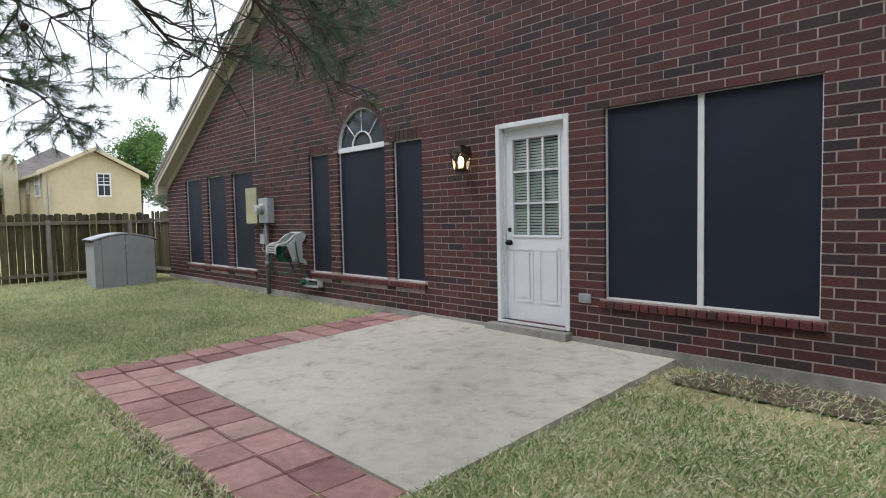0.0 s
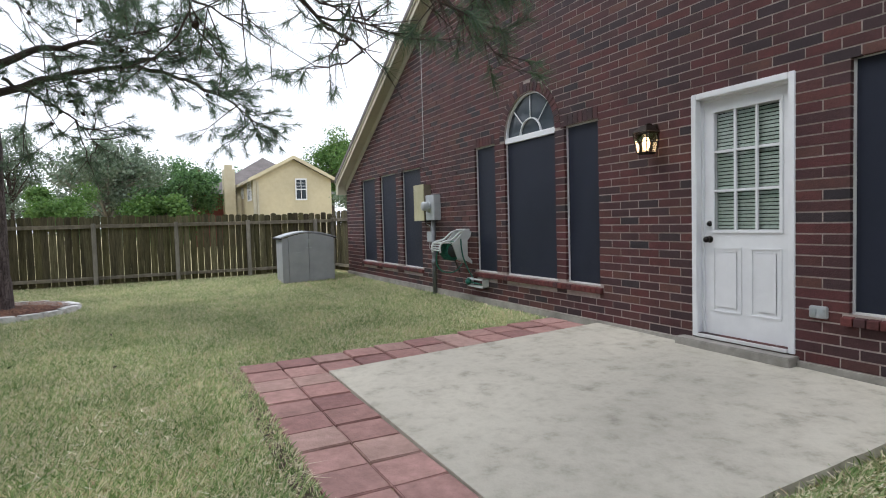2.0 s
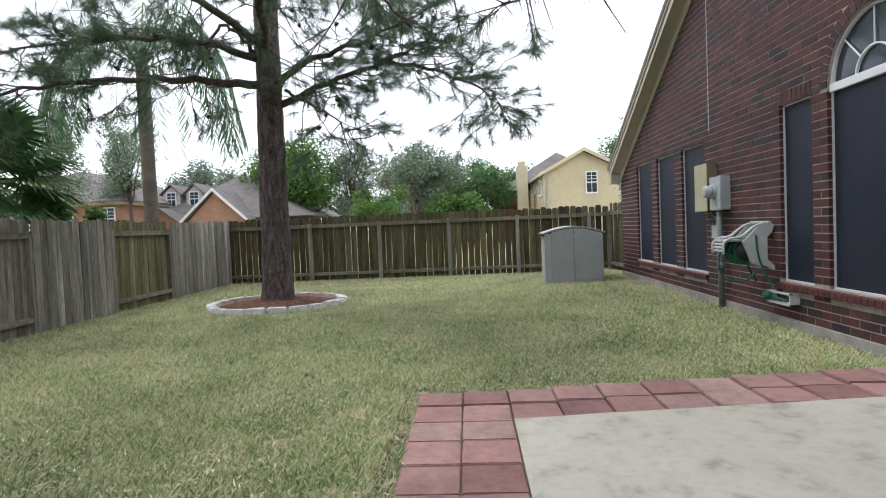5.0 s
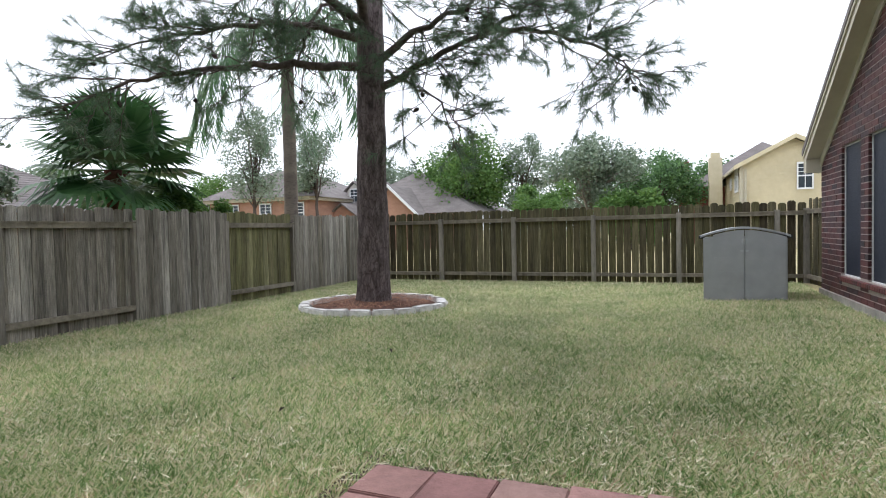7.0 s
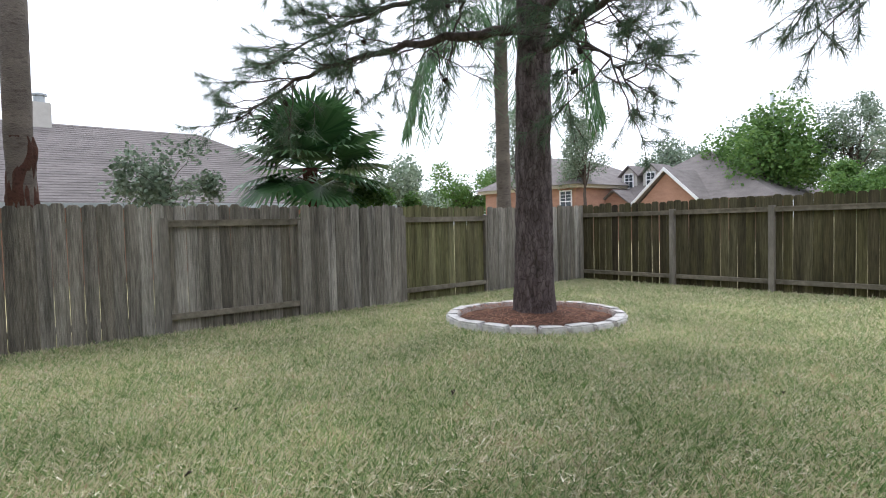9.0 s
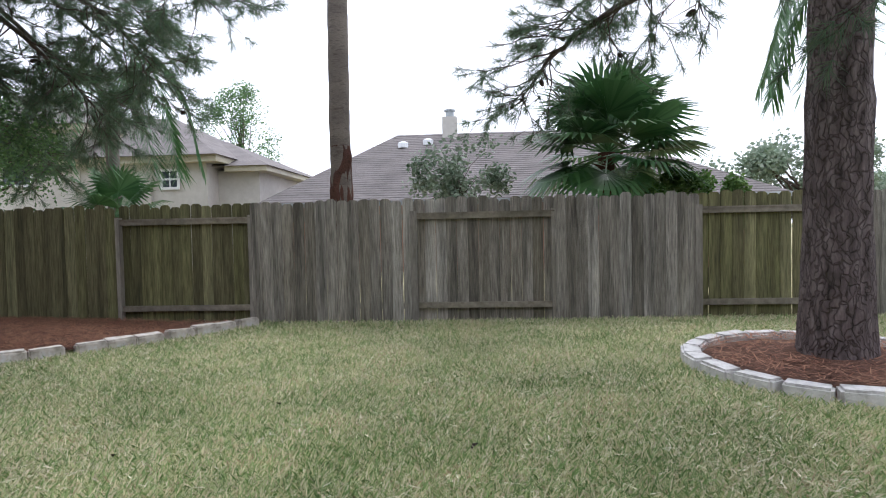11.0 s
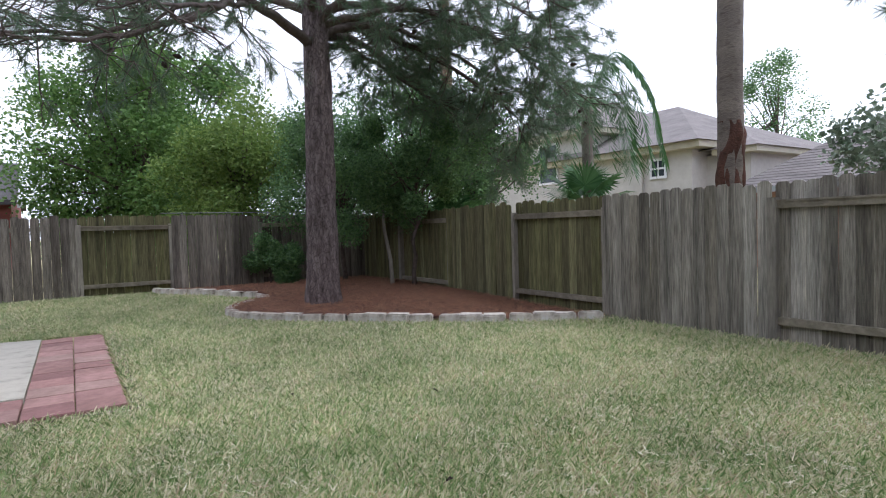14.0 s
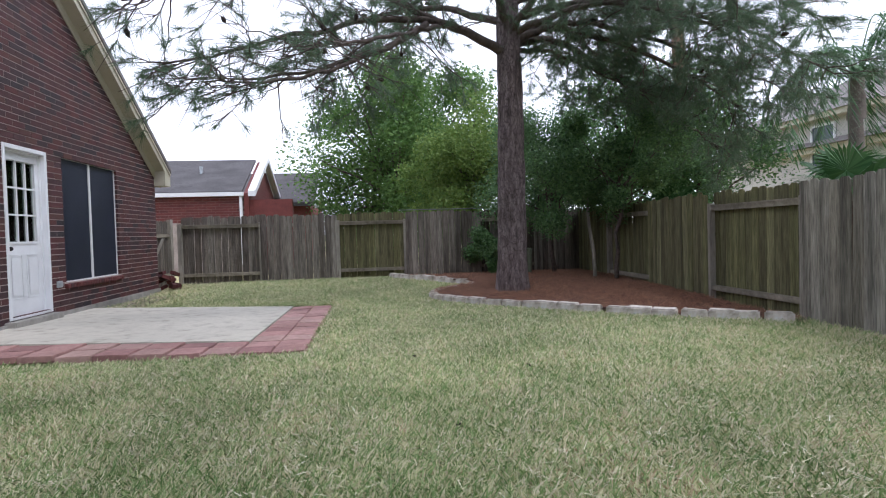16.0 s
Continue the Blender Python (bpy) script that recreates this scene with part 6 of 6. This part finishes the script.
# pale stucco house to the south east
wh = thing("stucco_house", "cream stucco two storey house with grey roof", "house", (-1.0, 0.0, -0.25))
part("wall", boxes((1.4, 12, -22, -14.6, -0.2, 3.75), (0.0, 1.4, -22, -15.4, -0.2, 3.5)), M_STUCCO, wh)
part("eave", boxes((0.9, 12.4, -22.4, -14.2, 3.7, 3.9), (-0.4, 1.0, -22.2, -15.0, 3.45, 3.62)), M_TRIM, wh)
hip_roof(wh, 0.8, 12.6, -22.6, -14.0, 3.9, 5.9, 3.6)
hip_roof(wh, -0.5, 6, -22.4, -14.9, 3.62, 5.0, 3.0)
house_window(wh, pose(2.6, -14.58, 2.95, 0, 0, 180), 0.5, 0.5, (2, 1))
part("main_wall", boxes((5.6, 13.5, -22, -14.55, -0.2, 4.85)), M_STUCCO, wh)
part("main_eave", boxes((5.1, 13.9, -22.4, -14.1, 4.8, 4.98)), M_TRIM, wh)
hip_roof(wh, 5.0, 14.1, -22.6, -14.0, 4.98, 7.0, 3.4)
house_window(wh, pose(7.7, -14.53, 3.15, 0, 0, 180), 0.95, 1.45, (1, 1))
part("downpipe", boxes((3.2, 3.3, -14.58, -14.48, -0.2, 3.7)), M_STUCCO, wh)

# red brick neighbours to the east
eh = thing("neighbour_house", "red brick neighbouring house with white barge boards", "house", (0.2, -0.25, 0.28))
part("wall", boxes((7.0, 16, 5.0, 9, -0.2, 2.15)), M_MORTAR, eh)
gable_wall_x(eh, 7.2, 3.55, 5.0, 2.0, 2.0, -0.2, M_RED_F)
bm = bmesh.new()
vs = [bm.verts.new(v) for v in ((6.9, 5.05, 2.2), (6.9, 9.5, 2.2), (9.2, 9.5, 3.45), (9.2, 5.05, 3.45), (6.9, 5.05, 2.28), (6.9, 9.5, 2.28), (9.2, 9.5, 3.53), (9.2, 5.05, 3.53))]
for q in ((0, 1, 2, 3), (4, 5, 6, 7), (0, 1, 5, 4), (1, 2, 6, 5), (2, 3, 7, 6), (3, 0, 4, 7)):
    bm.faces.new([vs[i] for i in q])
part("roof", bm, M_SHINGLE_D, eh)
bm = bmesh.new()
prism(bm, [(6.9, 1.5), (11.6, 1.5), (11.6, 2.2), (9.25, 3.45), (6.9, 2.2)], 4.85, 5.0)
part("gable_wall", bm, M_RED_F, eh)
bm = bmesh.new()
prism(bm, [(6.75, 2.1), (9.25, 3.45), (9.25, 3.62), (6.75, 2.27)], 4.62, 4.84)
prism(bm, [(9.25, 3.45), (11.8, 2.1), (11.8, 2.27), (9.25, 3.62)], 4.62, 4.84)
part("barge_board", bm, M_WHITE, eh)
part("gutter", boxes((6.8, 6.92, 5.0, 9.5, 2.12, 2.24), (6.85, 6.95, 5.05, 5.13, 0, 2.12)), M_WHITE, eh)
bm = bmesh.new()
for i in range(10):
    for j in range(18):
        z = 1.33 + i * 0.0813
        y_ = 5.0 + j * 0.254 + (i % 2) * 0.127
        if z < 2.1:
            box(bm, 6.985, 7.0, y_, y_ + 0.243, z, z + 0.07)
part("brickwork", bm, M_RED_F, eh)
bm = bmesh.new()
add_tube(bm, [(8.2, 6.6, 2.9), (8.2, 6.6, 3.2)], 0.06, 8)
part("vent_pipe", bm, M_GALV, eh)
e2 = thing("far_neighbour_house", "second red brick house with grey gable roof", "house", (0, 0, 0.42))
bm = bmesh.new()
prism(bm, [(11.5, 0.5), (16.0, 0.5), (16.0, 1.9), (13.6, 3.25), (11.5, 2.0)], 3.2, 3.4)
part("gable_wall", bm, M_REDBRW, e2)
bm = bmesh.new()
prism(bm, [(11.3, 1.85), (13.6, 3.2), (13.6, 3.35), (11.3, 2.0)], 3.05, 8.0)
prism(bm, [(13.6, 3.2), (16.2, 1.85), (16.2, 2.0), (13.6, 3.35)], 3.05, 8.0)
part("roof", bm, M_SHINGLE_D, e2)
bm = bmesh.new()
prism(bm, [(11.3, 1.75), (13.6, 3.1), (13.6, 3.22), (11.3, 1.9)], 2.9, 3.04)
part("barge_board", bm, M_WHITE, e2)
part("wall", boxes((11.5, 16, 3.4, 8, -0.2, 1.9)), M_REDBRW, e2)

# pole and warning signs far off
pole = thing("steel_pole", "tall grey steel utility pole far beyond fence", "pole", (-45, -11.3, 0))
bm = bmesh.new()
add_tube(bm, [(0, 0, 0), (0, 0, 9.0)], [0.2, 0.14], 10)
part("shaft", bm, M_GALV, pole, smooth=True)

# a few dead leaves on the lawn
for i, (lx_, ly_) in enumerate(((-9.9, 1.92), (-6.9, -0.5), (-6.3, 0.4), (-8.2, 0.3))):
    lf = new("dead_leaf", mesh_from("dead_leaf", [(0, 0, 0), (0.03, 0.018, 0.02), (0.06, 0, 0.012), (0.03, -0.018, 0.018), (0.03, 0, 0.006)], [(0, 1, 4), (1, 2, 4), (2, 3, 4), (3, 0, 4)], M_CONE))
    lf.matrix_world = pose(lx_, ly_, float(gz(lx_, ly_)) + 0.035, 0, -20, i * 70)
    tagged(lf, "curled dark dead leaf lying on the grass", "leaf", "dead leaves")

# bare soil beside the wall and round the paving
def soil(name, x0, x1, y0, y1, seed):
    bm = bmesh.new()
    n = 26
    ring_ = []
    for i in range(n):
        t = 2 * math.pi * i / n
        k = 1 + 0.3 * noise.noise((math.cos(t) * 2 + seed, math.sin(t) * 2, 0))
        ring_.append(bm.verts.new(((x0 + x1) / 2 + (x1 - x0) / 2 * k * max(-1, min(1, 1.3 * math.cos(t))), min(5.1, (y0 + y1) / 2 + (y1 - y0) / 2 * k * max(-1, min(1, 1.3 * math.sin(t)))), float(gz((x0 + x1) / 2, (y0 + y1) / 2)) + 0.018)))
    bm.faces.new(ring_)
    ob = part(name, bm, M_SOIL)
    return tagged(ob, "bare brown soil patch at the edge of grass", "soil", kind="stuff")


soil("bare_soil", -1.8, 0.8, 4.55, 5.1, 3)
soil("bare_soil", -5.84, -5.72, 1.4, 4.9, 5)
soil("bare_soil", -5.8, -2.0, 1.31, 1.42, 7)

# ---- grass ----
def grass(name, count, region, seed, hgt=(0.022, 0.05), width=0.004, near=False, label="short mown grass with dry straw blades"):
    r = np.random.RandomState(seed)
    n = int(count * (3.2 if near else 1.6))
    X = r.uniform(region[0], region[1], n)
    Y = r.uniform(region[2], region[3], n)
    keep = np.ones(n, bool)
    keep &= ~((X > PX0 - 2 * P - 0.03) & (X < PX1 + 0.02) & (Y > PY0 - 2 * P - 0.02))
    keep &= ((X - T1[0]) ** 2 + (Y - T1[1]) ** 2) > (RING + 0.07) ** 2
    poly = bed_outline
    c = np.zeros(n, bool)
    j = len(poly) - 1
    for i in range(len(poly)):
        xi, yi = poly[i]
        xj, yj = poly[j]
        if yi != yj:
            c ^= ((yi > Y) != (yj > Y)) & (X < (xj - xi) * (Y - yi) / (yj - yi) + xi)
        j = i
    keep &= ~c
    if near:
        keep &= r.rand(n) < np.clip(1.5 - np.hypot((X + 5.5) / 7.0, (Y - 1.4) / 3.6), 0, 1) ** 1.3
    # thin growth in the bare strip by the wall and round the paving
    bare = (X > PX1) & (Y > 4.2) & (r.rand(n) < 0.75)
    edge = (((np.abs(X - (PX0 - 2 * P - 0.12)) < 0.07) & (Y > PY0 - 2 * P - 0.2)) | ((np.abs(Y - (PY0 - 2 * P - 0.12)) < 0.07) & (X > PX0 - 2 * P - 0.2) & (X < PX1 + 0.2))) & (r.rand(n) < 0.5)
    keep &= ~bare & ~edge
    X, Y = X[keep][:count], Y[keep][:count]
    n = len(X)
    a = r.uniform(0, 2 * np.pi, n)
    lean = r.uniform(0.55, 1.5, n)
    L = r.uniform(hgt[0], hgt[1], n) * 1.55
    dx, dy, dz = np.cos(a) * np.sin(lean) * L, np.sin(a) * np.sin(lean) * L, np.cos(lean) * L + 0.006
    b = a + np.pi / 2 + r.uniform(-0.5, 0.5, n)
    wx, wy = np.cos(b) * width, np.sin(b) * width
    Z = gz(X, Y) - 0.004 + r.uniform(0, 0.018, n)
    co = np.empty((n, 4, 3))
    co[:, 0] = np.stack([X - wx, Y - wy, Z], 1)
    co[:, 1] = np.stack([X + wx, Y + wy, Z], 1)
    co[:, 2] = np.stack([X + dx * 0.6 + wx * 0.7, Y + dy * 0.6 + wy * 0.7, Z + dz * 0.75], 1)
    co[:, 3] = np.stack([X + dx, Y + dy, Z + dz], 1)
    me = bpy.data.meshes.new(name)
    me.vertices.add(n * 4)
    me.vertices.foreach_set("co", co.ravel())
    idx = (np.arange(n)[:, None] * 4 + np.array([0, 1, 2, 0, 2, 3])[None]).ravel()
    me.loops.add(n * 6)
    me.loops.foreach_set("vertex_index", idx.astype(np.int32))
    me.polygons.add(n * 2)
    me.polygons.foreach_set("loop_start", np.arange(0, n * 6, 3, dtype=np.int32))
    me.polygons.foreach_set("loop_total", np.full(n * 2, 3, dtype=np.int32))
    me.materials.append(M_BLADE)
    me.update(calc_edges=True)
    me.validate()
    ob = new(name, me)
    return tagged(ob, label, "grass", kind="stuff")


grass("lawn_grass", 380000, (-15.75, 2.1, -4.2, 5.1), 1)
grass("lawn_grass_near", 330000, (-15.75, 2.1, -4.2, 5.1), 2, near=True)

rs = np.random.RandomState(12)
V, F = [], []
while len(F) < 24000:
    x_, y_ = rs.uniform(-15.6, 2.0), rs.uniform(-4.1, 5.0)
    if inside(x_, y_, bed_outline) or (x_ > PX0 - 2 * P and x_ < PX1 and y_ > PY0 - 2 * P) or (x_ - T1[0]) ** 2 + (y_ - T1[1]) ** 2 < (RING + 0.1) ** 2:
        continue
    if noise.noise((x_ * 1.3, y_ * 1.3, 4.0)) < rs.uniform(-0.5, 0.3):
        continue
    a_, l_ = rs.uniform(0, 6.28), rs.uniform(0.04, 0.13)
    dx_, dy_, w_ = math.cos(a_) * l_, math.sin(a_) * l_, 0.0035
    z_ = float(gz(x_, y_)) + rs.uniform(0.025, 0.055)
    s = len(V)
    V += [(x_ - dy_ / l_ * w_, y_ + dx_ / l_ * w_, z_), (x_ + dy_ / l_ * w_, y_ - dx_ / l_ * w_, z_), (x_ + dx_, y_ + dy_, z_ + rs.uniform(-0.012, 0.015))]
    F.append((s, s + 1, s + 2))
tagged(new("grass_clippings", mesh_from("grass_clippings", V, F, M_CLIP)), "dry straw coloured grass clippings on the lawn", "clippings", kind="stuff")

# ---- near bricks, laid one by one ----
BR = {}
for p, q, zb, zt in near_bricks:
    k = round((q - p) * 100)
    if k not in BR:
        w_ = q - p
        bm = boxes((0, w_, 0, 0.06, 0, COURSE - JOINT))
        me = bpy.data.meshes.new("brick")
        bm.to_mesh(me)
        bm.free()
        me.materials.append(M_BRICK_O)
        BR[k] = me
    child("brick", BR[k], wall_north, pose(p, HY + rnd.uniform(-0.0025, 0.0), zb))
